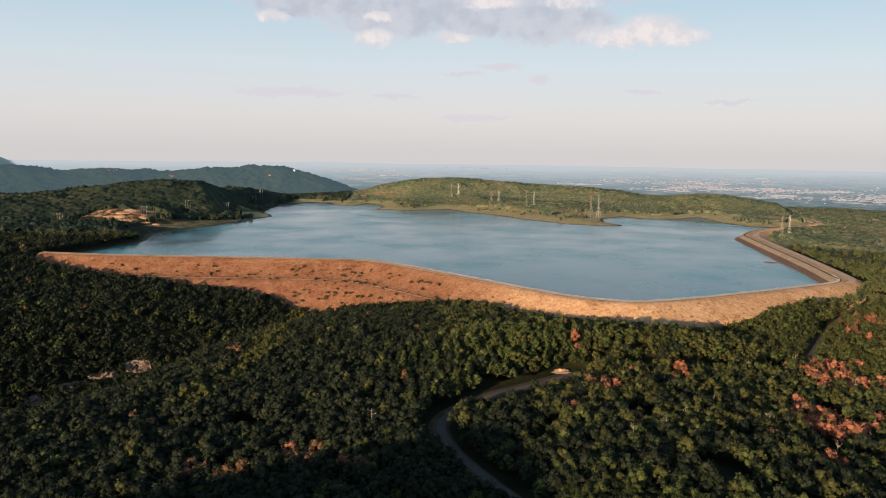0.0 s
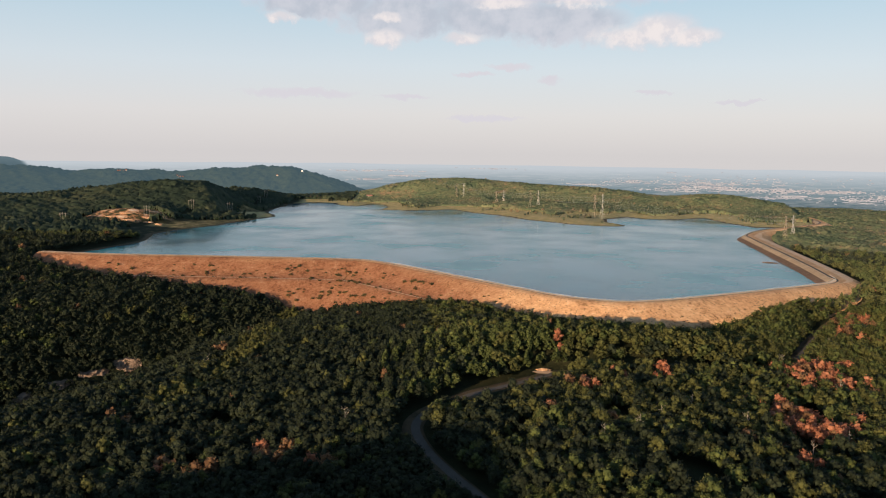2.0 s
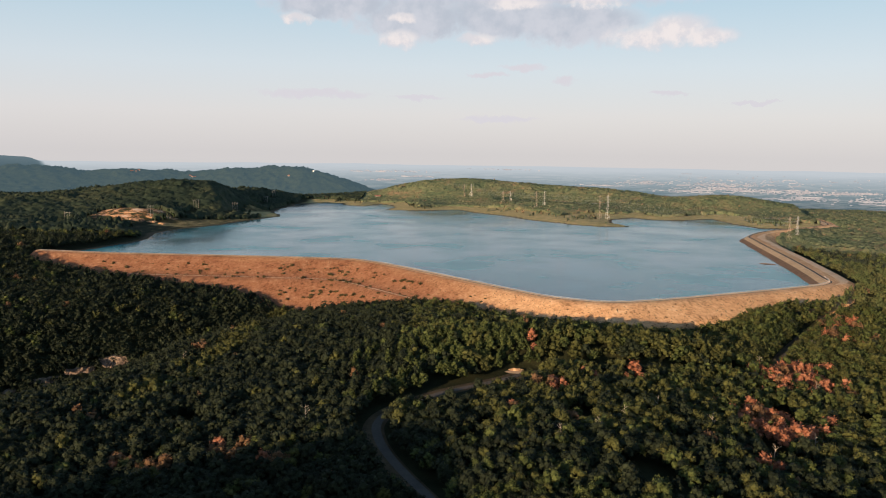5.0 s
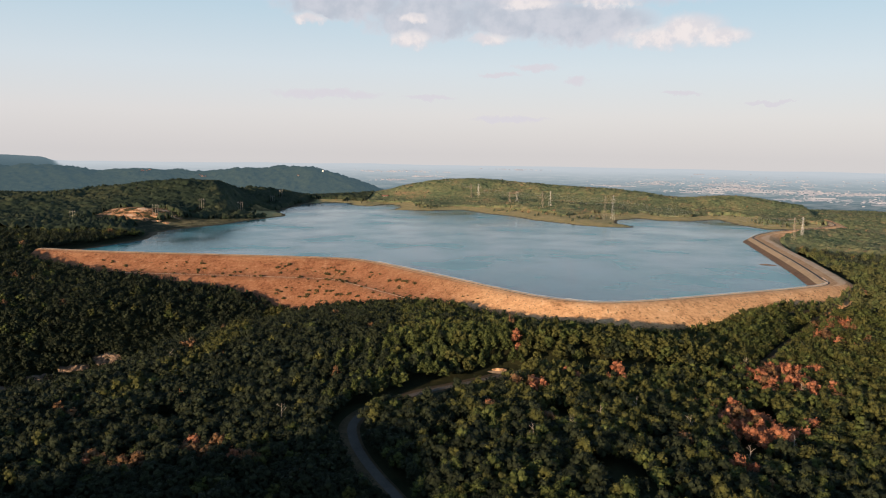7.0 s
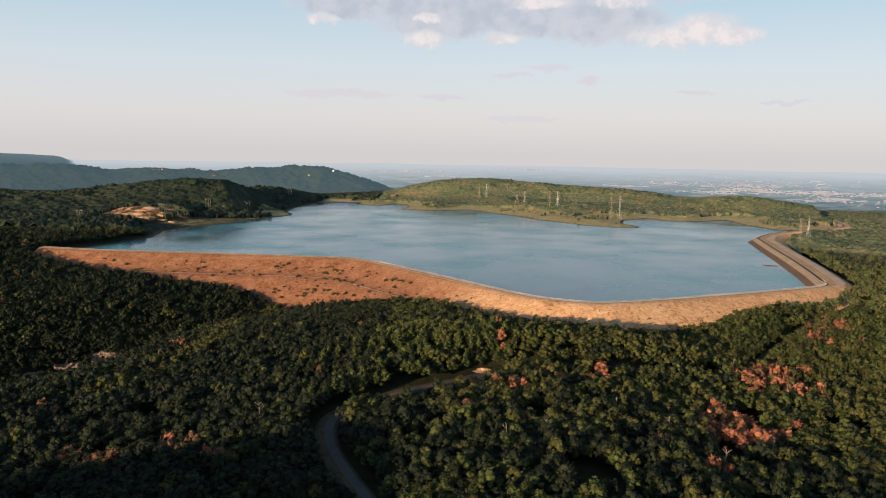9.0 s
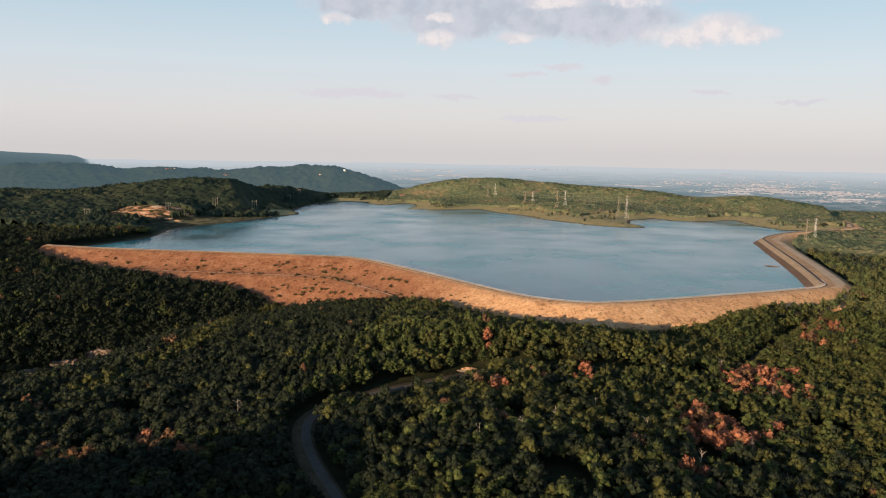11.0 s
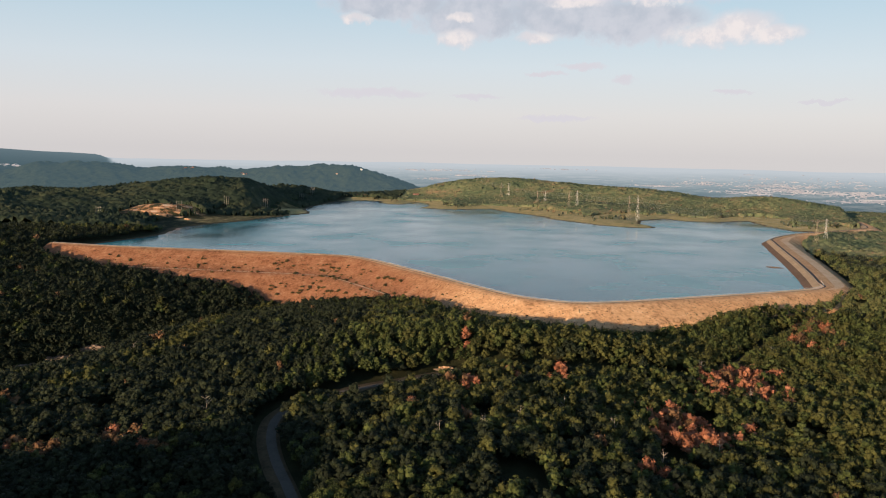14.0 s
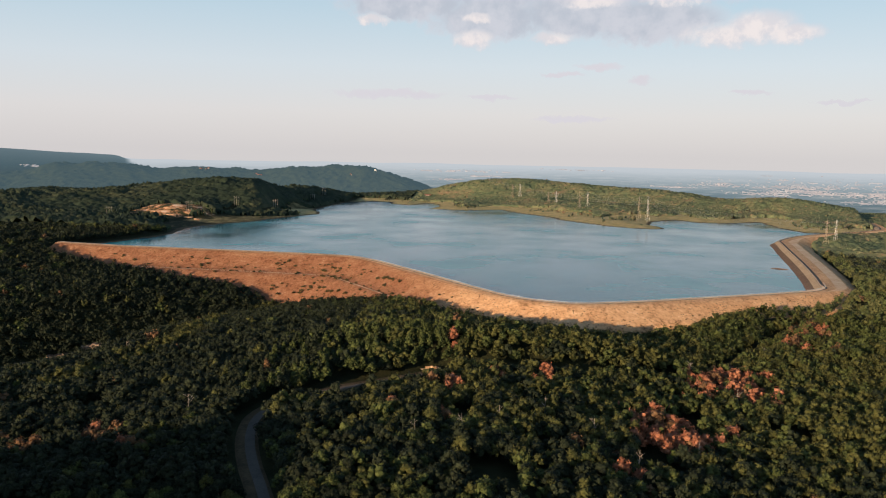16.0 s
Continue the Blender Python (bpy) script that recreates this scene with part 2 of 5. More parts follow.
def water_surface():
    m, nt, bsdf = node_kit("lake_water")
    streak = nt.nodes.new("ShaderNodeTexNoise")
    geo = nt.nodes.new("ShaderNodeNewGeometry")
    mp = nt.nodes.new("ShaderNodeMapping")
    mp.inputs["Scale"].default_value = (1 / 520.0, 1 / 620.0, 1.0)
    nt.links.new(geo.outputs["Position"], mp.inputs["Vector"])
    nt.links.new(mp.outputs[0], streak.inputs["Vector"])
    streak.inputs["Detail"].default_value = 3.0
    col = ramp_node(nt, streak.outputs["Fac"], [(0.42, (0.004, 0.085, 0.118)), (0.60, (0.050, 0.245, 0.270))])
    nt.links.new(col, bsdf.inputs["Base Color"])
    rough = nt.nodes.new("ShaderNodeMapRange")
    rough.inputs[1].default_value, rough.inputs[2].default_value = 0.35, 0.68
    rough.inputs[3].default_value, rough.inputs[4].default_value = 0.10, 0.26
    nt.links.new(streak.outputs["Fac"], rough.inputs[0])
    nt.links.new(rough.outputs[0], bsdf.inputs["Roughness"])
    bsdf.inputs["IOR"].default_value = 1.33
    bsdf.inputs["Specular IOR Level"].default_value = 0.28
    waves = noise_node(nt, 3.0, 4.0, 0.6)
    bump_node(nt, bsdf, waves, 0.12, 0.3)
    return m


MAT = dict(
    ground=ground_surface(),
    water=water_surface(),
    dry_grass=bank_surface(),
    gravel=surface("pale_gravel", (0.78, 0.53, 0.33), (0.90, 0.67, 0.45), 20.0, 1.5, 0.95, 0.3, 0.1),
    sand=surface("orange_sand", (0.74, 0.43, 0.22), (0.95, 0.70, 0.44), 9.0, 1.5, 0.95, 0.3, 0.1),
    asphalt=surface("worn_asphalt", (0.045, 0.043, 0.042), (0.085, 0.08, 0.075), 12.0, 0.8, 0.9, 0.2, 0.03),
    forest_road=surface("grey_tarmac", (0.085, 0.072, 0.060), (0.16, 0.135, 0.11), 14.0, 1.0, 0.85, 0.2, 0.03),
    verge=surface("road_verge", (0.05, 0.038, 0.019), (0.16, 0.108, 0.057), 8.0, 1.2, 0.95, 0.5, 0.15),
    riprap=surface("brown_riprap", (0.09, 0.055, 0.038), (0.22, 0.14, 0.09), 9.0, 1.6, 0.9, 0.9, 0.8),
    dry_stone=surface("dry_stone", (0.30, 0.21, 0.13), (0.56, 0.41, 0.26), 9.0, 1.6, 0.9, 0.8, 0.6),
    rock=surface("sandstone", (0.045, 0.03, 0.022), (0.50, 0.36, 0.26), 2.4, 0.7, 0.9, 0.7, 0.4),
    clay=surface("orange_clay", (0.20, 0.10, 0.05), (0.80, 0.50, 0.29), 3.0, 0.8, 0.9, 0.7, 0.4),
    bark=surface("bark", (0.06, 0.045, 0.035), (0.14, 0.11, 0.09), 2.0, 0.3, 0.95, 0.6, 0.05),
    pale_wood=surface("bleached_wood", (0.20, 0.17, 0.14), (0.36, 0.31, 0.26), 2.0, 0.3, 0.9, 0.4, 0.03),
    pole=surface("weathered_pole", (0.22, 0.20, 0.18), (0.36, 0.33, 0.30), 3.0, 0.4, 0.9, 0.3, 0.03),
    steel=surface("galvanised_steel", (0.46, 0.45, 0.43), (0.62, 0.61, 0.58), 4.0, 0.5, 0.55, 0.1, 0.01, 0.3),
    rusty_steel=surface("weathering_steel", (0.27, 0.22, 0.175), (0.40, 0.33, 0.265), 4.0, 0.5, 0.7, 0.1, 0.01, 0.2),
    wire=surface("aluminium_wire", (0.25, 0.25, 0.25), (0.35, 0.35, 0.35), 4.0, 0.5, 0.5, 0.0, 0.01, 0.6),
    glass=surface("grey_insulator", (0.20, 0.19, 0.18), (0.30, 0.29, 0.28), 1.0, 0.2, 0.4, 0.0, 0.01),
    white=surface("white_paint", (0.70, 0.69, 0.66), (0.82, 0.81, 0.78), 6.0, 0.8, 0.7, 0.1, 0.02),
    red_roof=surface("red_roofing", (0.26, 0.11, 0.08), (0.36, 0.17, 0.12), 6.0, 0.8, 0.8, 0.2, 0.05),
    wall=surface("buff_wall", (0.45, 0.40, 0.34), (0.58, 0.52, 0.45), 6.0, 0.8, 0.8, 0.2, 0.03),
    dark_glass=surface("window_glass", (0.02, 0.025, 0.03), (0.04, 0.045, 0.05), 3.0, 0.5, 0.2, 0.0, 0.01),
    tuft=leaf_surface("dry_tufts", (0.07, 0.045, 0.022), (0.15, 0.085, 0.04), (0.26, 0.16, 0.08)),
    shrub=leaf_surface("shrub_leaves", (0.035, 0.032, 0.014), (0.075, 0.062, 0.026), (0.13, 0.10, 0.042)),
)
TONES = [
    ("green_leaves", (0.0124, 0.0190, 0.0067), (0.0527, 0.0670, 0.0192), (0.1050, 0.1241, 0.0366)),
    # darkened and blued, so that it also carries the west's dimness as colour
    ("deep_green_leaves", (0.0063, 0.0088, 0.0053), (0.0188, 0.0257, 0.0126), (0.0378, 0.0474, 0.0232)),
    ("olive_leaves", (0.0194, 0.0218, 0.0070), (0.0608, 0.0644, 0.0187), (0.1068, 0.1091, 0.0323)),
    ("russet_leaves", (0.0550, 0.0297, 0.0154), (0.1495, 0.0828, 0.0414), (0.2415, 0.1437, 0.0747)),
    ("orange_leaves", (0.1320, 0.0506, 0.0275), (0.3024, 0.1165, 0.0616), (0.4480, 0.2016, 0.1120)),
]
# Hill leaves are lifted and greyed: haze painted into their base colours.
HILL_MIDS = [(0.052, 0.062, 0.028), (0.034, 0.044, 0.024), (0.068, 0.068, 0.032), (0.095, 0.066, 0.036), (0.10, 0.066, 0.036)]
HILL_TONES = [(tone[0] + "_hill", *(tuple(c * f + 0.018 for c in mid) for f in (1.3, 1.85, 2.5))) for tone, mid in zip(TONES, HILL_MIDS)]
# East copies of the leaves are lifted, a hazy brightness put into the colour.
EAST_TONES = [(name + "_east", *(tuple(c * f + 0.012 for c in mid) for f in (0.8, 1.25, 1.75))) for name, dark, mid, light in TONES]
# Slope copies are darker and bluer: the quarry hill's shade painted into the leaves.
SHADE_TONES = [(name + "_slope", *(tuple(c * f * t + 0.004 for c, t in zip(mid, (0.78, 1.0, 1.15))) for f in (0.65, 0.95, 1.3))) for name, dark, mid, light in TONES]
LEAVES = [leaf_surface(*tone, vary=0.42) for tone in TONES]
LEAVES_NEAR = [leaf_surface(name + "_near", *tone, by_object=True) for name, *tone in TONES]
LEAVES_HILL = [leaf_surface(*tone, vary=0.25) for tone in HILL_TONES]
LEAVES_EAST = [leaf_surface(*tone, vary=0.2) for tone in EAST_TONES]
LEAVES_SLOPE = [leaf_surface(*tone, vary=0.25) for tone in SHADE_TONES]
# more than half of this leaf is haze, put in as emission
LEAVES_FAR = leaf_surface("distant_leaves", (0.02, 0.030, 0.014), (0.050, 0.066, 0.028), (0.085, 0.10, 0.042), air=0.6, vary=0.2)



def canopy_surface(name, stops):
    """A closed canopy seen from afar: stands of different leaf, each crown a little different."""
    m, nt, bsdf = node_kit(name)
    stand, brush, crown = noise_node(nt, 120.0, 3.0), noise_node(nt, 34.0, 4.0, 0.7), noise_node(nt, 6.0, 3.0, 0.7)
    fac = math_node(nt, "ADD", math_node(nt, "MULTIPLY", stand, 0.35), math_node(nt, "ADD", math_node(nt, "MULTIPLY", brush, 0.4), math_node(nt, "MULTIPLY", crown, 0.25)))
    nt.links.new(ramp_node(nt, fac, stops), bsdf.inputs["Base Color"])
    bsdf.inputs["Roughness"].default_value = 0.85
    bsdf.inputs["Specular IOR Level"].default_value = 0.1
    return m


# SCRUB is paler and bluer than its leaves, imitating haze by colour.
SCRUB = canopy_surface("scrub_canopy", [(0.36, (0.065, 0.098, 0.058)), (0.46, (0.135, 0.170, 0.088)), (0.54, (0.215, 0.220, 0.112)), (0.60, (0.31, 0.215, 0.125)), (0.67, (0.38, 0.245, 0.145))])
# SLOPE_WOOD has the same hillside shade in its colours.
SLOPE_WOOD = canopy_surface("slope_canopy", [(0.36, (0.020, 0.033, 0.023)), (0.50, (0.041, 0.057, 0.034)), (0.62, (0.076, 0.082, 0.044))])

# ---- the plan ----
# Lake-side edge of the dam's crest, from its left abutment round to the far end.
CREST = [(-470, 978), (-380, 964), (-250, 960), (-112, 953), (-64, 931), (10, 845), (85, 752), (115, 719), (140, 704), (165, 699),
         (205, 714), (263, 747), (355, 803), (394, 834), (407, 868), (430, 1008), (464, 1255), (478, 1325), (533, 1416), (611, 1490), (690, 1570), (718, 1625), (742, 1752)]
CREST_Z, CREST_W, BATTER = 7.0, 10.0, 1.9
CREST_LINE, CREST_RUN = spline(CREST, 6.0)
BORDER = np.vstack([[(-1500, 1250), (-700, 1010)], spline(CREST, 25.0)[0], [(790, 1960), (1000, 2700)]])
# The natural shore, going round the far side; the dam closes it.
SHORE = [(-450, 1010), (-425, 1115), (-416, 1170), (-440, 1256), (-426, 1342), (-392, 1410), (-369, 1533), (-336, 1640), (-352, 1700), (-378, 1750),
         (-384, 1880), (-388, 2040), (-345, 2105), (-300, 2100), (-266, 2025), (-210, 1990), (-190, 2085), (-158, 2050), (-146, 1980), (-152, 1885),
         (-95, 1868), (-20, 1900), (10, 1915), (42, 1838), (101, 1765), (150, 1665), (225, 1565), (280, 1528), (325, 1530), (333, 1562),
         (312, 1625), (326, 1700), (372, 1765), (410, 1710), (476, 1718), (539, 1765), (541, 1640), (562, 1550)]
RUN0 = float(np.linalg.norm(np.diff(BORDER[:3], axis=0), axis=1).sum())
LAKE = np.vstack([np.array(SHORE, float), spline(CREST, 25.0)[0][::-1][8:-1]])
ROAD = [(62, 280, -20), (44, 322, -19), (31, 348, -18), (21, 366, -17), (11, 387, -16.2), (4, 406, -15.4), (0, 425, -14.5), (2, 441, -13.8), (8, 453, -13.2), (20, 469, -12.4), (36, 485, -11.7),
        (56, 500, -11), (72, 513, -10.4), (84, 523, -10), (105, 529, -10), (135, 535, -11), (170, 541, -13), (205, 551, -16), (240, 572, -20), (268, 604, -21), (292, 645, -20), (320, 688, -18),
        (352, 728, -14), (392, 770, -8), (450, 815, -2)]
ROAD_3D, ROAD_RUN = spline(ROAD, 5.0)
ROAD_LINE, ROAD_Z = ROAD_3D[:, :2], ROAD_3D[:, 2]
HOME = (80.0, 0.0)
POLES = [(-510, 1420, 10), (-478, 1560, 20), (-424, 1628, 25), (-432, 1900, 30), (-452, 2060, 30), (-619, 1345, 0)]
LEDGES = [(-262, 702, 24, 9, 22, -52.5), (-281, 684, 26, 6, 42, -58.5), (-298, 662, 26, 5, 52, -62), (-314, 638, 26, 5, 54, -66), (-331, 611, 24, 5, 52, -70.5)]


def bump_hill(x, y, cx, cy, h, rx, ry, turn=0.0):
    c, s = math.cos(radians(turn)), math.sin(radians(turn))
    u, v = (x - cx) * c + (y - cy) * s, -(x - cx) * s + (y - cy) * c
    return h * np.exp(-(u / rx) ** 2 - (v / ry) ** 2)


RAVINE, _ = spline([(-70, 900), (-110, 865), (-165, 790), (-225, 705), (-290, 620), (-400, 470), (-600, 250), (-900, 0)], 40.0)


def front_ground(x, y):
    """The wooded plateau below the dam, the ravine beside it and unseen slopes behind the camera, added to cast shade.
    """
    z = -27 + 7 * smooth(560, 660, y)
    z = z + bump_hill(x, y, 85, 590, 13, 110, 90) + bump_hill(x, y, 120, 400, 4, 120, 110)
    z = z - bump_hill(x, y, 270, 390, 9, 100, 120) + 5 * smooth(560, 700, y) * smooth(60, 160, x)
    d, run = to_line(x, y, RAVINE)
    z = z - (14 + 46 * smooth(60, 380, run)) * np.exp(-(d / (50 + 40 * smooth(150, 450, run))) ** 2)
    z = z - 6 * smooth(40, -60, x) * smooth(620, 760, y) * smooth(-330, -200, x)
    z = z + bump_hill(x, y, -620, 1010, 32, 200, 170) + bump_hill(x, y, -560, 760, 18, 120, 130)
    z = z + 14 * smooth(330, 420, x) * smooth(650, 860, y) * smooth(560, 430, x) + 4 * smooth(420, 600, x) * smooth(850, 1000, y)
    z = z + bump_hill(x, y, 960, 1770, 16, 250, 350) - 30 * smooth(800, 1500, x) * smooth(1900, 1200, y)
    z = z + bump_hill(x, y, 60, 520, 12, 150, 150) + bump_hill(x, y, 20, 370, 4, 150, 80) + bump_hill(x, y, 190, 575, 5, 75, 42) + bump_hill(x, y, 135, 574, 7, 115, 30, 8)
    z = z + bump_hill(x, y, 5, 735, 6, 75, 65) + bump_hill(x, y, 340, 728, 12, 78, 40, 35) - bump_hill(x, y, 150, 655, 8, 75, 36)
    z = z + bump_hill(x, y, 600, 1432, 14, 140, 46, 45)
    # two hills out of view, added to throw shade over the near forest
    z = z + bump_hill(x, y, -222, -2, 90, 115, 100) + bump_hill(x, y, -350, 80, 37, 95, 90)
    return z + 3.0 * fbm(x, y, 120.0, 4, 3)


def back_ground(x, y):
    """Lake bed, drawn-down shore and the hills across the water."""
    shore = to_shape(x + 9 * fbm(x, y, 70.0, 3, 11), y + 9 * fbm(x, y, 70.0, 3, 12), LAKE)
    z = np.where(shore < 0, np.maximum(-8.0, 0.25 * shore), np.minimum(0.07 * shore, 4.0))
    hills = (bump_hill(x, y, 60, 2330, 46, 230, 150) + bump_hill(x, y, -110, 2310, 15, 160, 130) + bump_hill(x, y, 380, 2200, 30, 200, 130, -20)
             + bump_hill(x, y, 640, 2030, 28, 115, 130) + bump_hill(x, y, 830, 1930, 10, 120, 120) + bump_hill(x, y, 160, 1990, 8, 170, 90, -25) + bump_hill(x, y, 190, 1885, 9, 110, 70, -25)
             + bump_hill(x, y, -480, 1730, 45, 150, 130) + bump_hill(x, y, -660, 1650, 36, 160, 140) + bump_hill(x, y, -880, 1500, 22, 200, 170)
             + bump_hill(x, y, -545, 1440, 15, 75, 70) + bump_hill(x, y, -475, 2010, 32, 95, 140))
    flat = smooth(1.7, 0.9, np.hypot((x + 372) / 60, (y - 1672) / 75))
    z = z + hills * (1 - flat) * smooth(15, 140 + 60 * smooth(-330, -200, x), shore) + (1.5 + 5.0 * smooth(-220, -380, x)) * fbm(x, y, 90.0, 4, 5) * smooth(10, 90, shore)
    return z, shore


def dam_profile(d, run=0.0):
    """Height of the bank at a distance outside the crest's inner edge; beside the far arm it is a gentle terrace."""
    arm = smooth(1000, 1055, run)
    shelf = CREST_W + 12.0 * arm * (1 - 0.8 * smooth(1500, 1600, run))
    drop = 1.4 * arm
    low = np.where(d < shelf, CREST_Z - drop * (d - CREST_W) / np.maximum(shelf - CREST_W, 0.1), CREST_Z - drop - (d - shelf) / BATTER)
    return np.where(d < 0, CREST_Z + d / 2.0, np.where(d < CREST_W, CREST_Z, low))


def far_plain(r):
    """The valley floor beyond the hills, up to the horizon."""
    return -66 + 128 * smooth(2300, 5600, r) / smooth(2300, 5600, 4850)


def ridges(x, y):
    a = (bump_hill(x, y, -560, 2985, 84, 150, 160) + bump_hill(x, y, -800, 2960, 84, 220, 200, -15) + bump_hill(x, y, -1120, 2830, 88, 260, 220, -25)
         + bump_hill(x, y, -1480, 2640, 95, 300, 240, -35) + bump_hill(x, y, -390, 3000, 28, 110, 160) + bump_hill(x, y, -1950, 2350, 95, 330, 260, -40))
    u, v = (x + 2080) * 0.84 + (y - 4030) * 0.54, -(x + 2080) * 0.54 + (y - 4030) * 0.84
    b = (30 - 0.055 * np.minimum(u, 0)) * smooth(40, -60, u) * np.exp(-(v / np.where(v < 0, 620, 330)) ** 2)
    return a, b


def ground(x, y):
    """Height, with the zones of the surface."""
    x, y = np.asarray(x, float), np.asarray(y, float)
    d, run = to_line(x, y, BORDER)
    front = front_ground(x, y)
    back, shore = back_ground(x, y)
    w = smooth(-14, 4, d)
    z = back * (1 - w) + front * w
    bank = dam_profile(d, run - RUN0)
    on_dam = (d > -40) & (d < np.where(run - RUN0 > 1080, 90, 200)) & (run > RUN0) & (run < RUN0 + CREST_RUN[-1]) & (z < bank)
    z = np.where(on_dam, np.minimum(z, bank - 2.5), z)
    rd, at = to_line(x, y, ROAD_LINE[::3])
    level = np.interp(at, ROAD_RUN, ROAD_Z)
    z = z + (level - 0.6 - z) * smooth(26, 9, np.abs(rd)) * (~on_dam)
    r = np.hypot(x - HOME[0], y - HOME[1])
    out = smooth(2350, 2850, r + 120 * fbm(x, y, 500.0, 3, 8))
    near_ridge, mountain = ridges(x, y)
    z = z * (1 - out) + (far_plain(r) + 6 * fbm(x, y, 300.0, 3, 9)) * out
    z = z + (near_ridge * (1 + 0.24 * fbm(x, y, 190.0, 4, 10)) + mountain) * smooth(2200, 2600, r)
    z = np.minimum(z, 400)
    scar = smooth(1.0, 0.45, np.hypot((x + 552) / 84, (y - 1430) / 95) + 0.55 * fbm(x, y, 45.0, 3, 77)) * (shore > 12)
    zones = dict(
        grass=smooth(110, 70, shore - 45 * smooth(0, 120, x)) * smooth(-2, 3, shore) * (d < 4) * (0.15 + 0.85 * smooth(-400, -350, x) * smooth(1560, 1700, y + 0.6 * x)) + 0.28 * smooth(95, 45, shore) * (x < -330) * (y > 1360) * (y < 1780) * (shore > 2) * (d < 0) + 0.14 * smooth(14, 6, np.abs(rd)) * (x < 90) + 0.12 * smooth(1.1, 0.8, np.hypot((x + 500) / 95, (y - 1320) / 75)) * (shore > 0) + 0.42 * smooth(1.1, 0.7, np.hypot((x + 372) / 60, (y - 1672) / 75)) * (shore > 0),
        mud=smooth(13, 4, shore) * (d < 4),
        scar=scar,
        scrub=smooth(-300, -200, x) * (y > 1500) * (d < 60),
        plain=out * (1 - smooth(1, 8, mountain)) * (1 - smooth(5, 30, near_ridge)),
        # share of haze glow: grows with distance, less on the mountain
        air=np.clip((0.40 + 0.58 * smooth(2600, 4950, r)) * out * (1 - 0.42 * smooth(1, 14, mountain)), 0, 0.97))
    return z, zones, shore, d, rd, on_dam


# ---- ground sheet ----
def build_ground():
    ang = np.concatenate([np.arange(-42, 42, 0.36), np.arange(42, 318, 4.6)])
    rad = np.concatenate([[0.01, 60, 130, 200, 250], np.arange(290, 1100, 7.0), np.arange(1100, 2500, 12.0), np.arange(2500, 3400, 26.0), np.linspace(3400, 4880, 34)])
    a, r = np.meshgrid(np.radians(ang), rad, indexing="ij")
    x, y = HOME[0] + r * np.sin(a), HOME[1] + r * np.cos(a)
    z, zones, *_ = ground(x.ravel(), y.ravel())
    na, nr = a.shape
    i, j = np.meshgrid(np.arange(na), np.arange(nr - 1), indexing="ij")
    k = (i + 1) % na
    faces = np.stack([i * nr + j, i * nr + j + 1, k * nr + j + 1, k * nr + j], -1).reshape(-1, 4)
    verts = np.stack([x.ravel(), y.ravel(), z], -1)
    me = mesh_from("ground", verts, faces, [MAT["ground"]], flat=False)
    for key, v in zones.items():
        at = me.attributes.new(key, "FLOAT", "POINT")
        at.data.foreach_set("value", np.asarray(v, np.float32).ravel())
    tagged(new("ground", me), "wooded plateau, lake shores, hills and hazy valley plain", "ground", kind="structure")


build_ground()


def height(x, y):
    return float(ground(np.array([x]), np.array([y]))[0][0])


# ---- water ----
def build_water():
    c = LAKE.copy()
    nxt, prv = np.roll(c, -1, axis=0), np.roll(c, 1, axis=0)
    t = nxt - prv
    n = np.stack([t[:, 1], -t[:, 0]], -1) / np.linalg.norm(t, axis=1)[:, None]
    if to_shape(c[:1, 0] + n[:1, 0], c[:1, 1] + n[:1, 1], LAKE)[0] < 0:
        n = -n
    grow = np.where(np.arange(len(c)) < len(SHORE), 22.0, 4.0)[:, None]
    bm = bmesh.new()
    bm.faces.new([bm.verts.new((*p, 0.0)) for p in c + n * grow])
    bmesh.ops.triangulate(bm, faces=bm.faces[:])
    bmesh.ops.recalc_face_normals(bm, faces=bm.faces[:])
    if sum(f.normal.z for f in bm.faces) < 0:
        bmesh.ops.reverse_faces(bm, faces=bm.faces[:])
    me = bpy.data.meshes.new("lake")
    bm.to_mesh(me)
    bm.free()
    me.materials.append(MAT["water"])
    tagged(new("water", me), "calm steel-blue reservoir with faint wind streaks", "lake", kind="structure")


build_water()


# ---- dam ----
def side_of(line):
    """Unit vectors to the right of a line."""
    t = np.gradient(line, axis=0)
    t /= np.linalg.norm(t, axis=1)[:, None]
    return np.stack([t[:, 1], -t[:, 0]], -1)


CREST_SIDE = side_of(CREST_LINE)
BENCH = 6.0 * smooth(20, 60, CREST_RUN) * smooth(600, 480, CREST_RUN)


def band(name, columns, material, parent, label="", line=CREST_LINE, side=CREST_SIDE, flat=False):
    """A strip along a line; columns of (offset, height), numbers or one number a step."""
    n = len(line)
    cols = []
    for off, z in columns:
        off, z = np.broadcast_to(off, n), np.broadcast_to(z, n)
        cols.append(np.column_stack([line + side * off[:, None], z]))
    verts = np.stack(cols, 1).reshape(-1, 3)
    k = len(columns)
    i, j = np.meshgrid(np.arange(n - 1), np.arange(k - 1), indexing="ij")
    faces = np.stack([i * k + j, i * k + j + 1, (i + 1) * k + j + 1, (i + 1) * k + j], -1).reshape(-1, 4)[:, ::-1]
    return part_of(name, mesh_from(name, verts, faces, [material], flat=flat), parent, label)


dam = tagged(new("dam"), "long curving earth dam with dry orange grass on its outer slope", "dam", kind="structure")
wob = [1.2 * fbm(CREST_RUN, CREST_RUN * 0 + 50 * k, 30.0, 3, 40 + k) for k in range(14)]
bench_off = CREST_W + 18 * BATTER
ARM = smooth(1000, 1055, CREST_RUN)
SHELF = 12.0 * ARM * (1 - 0.8 * smooth(1500, 1600, CREST_RUN))
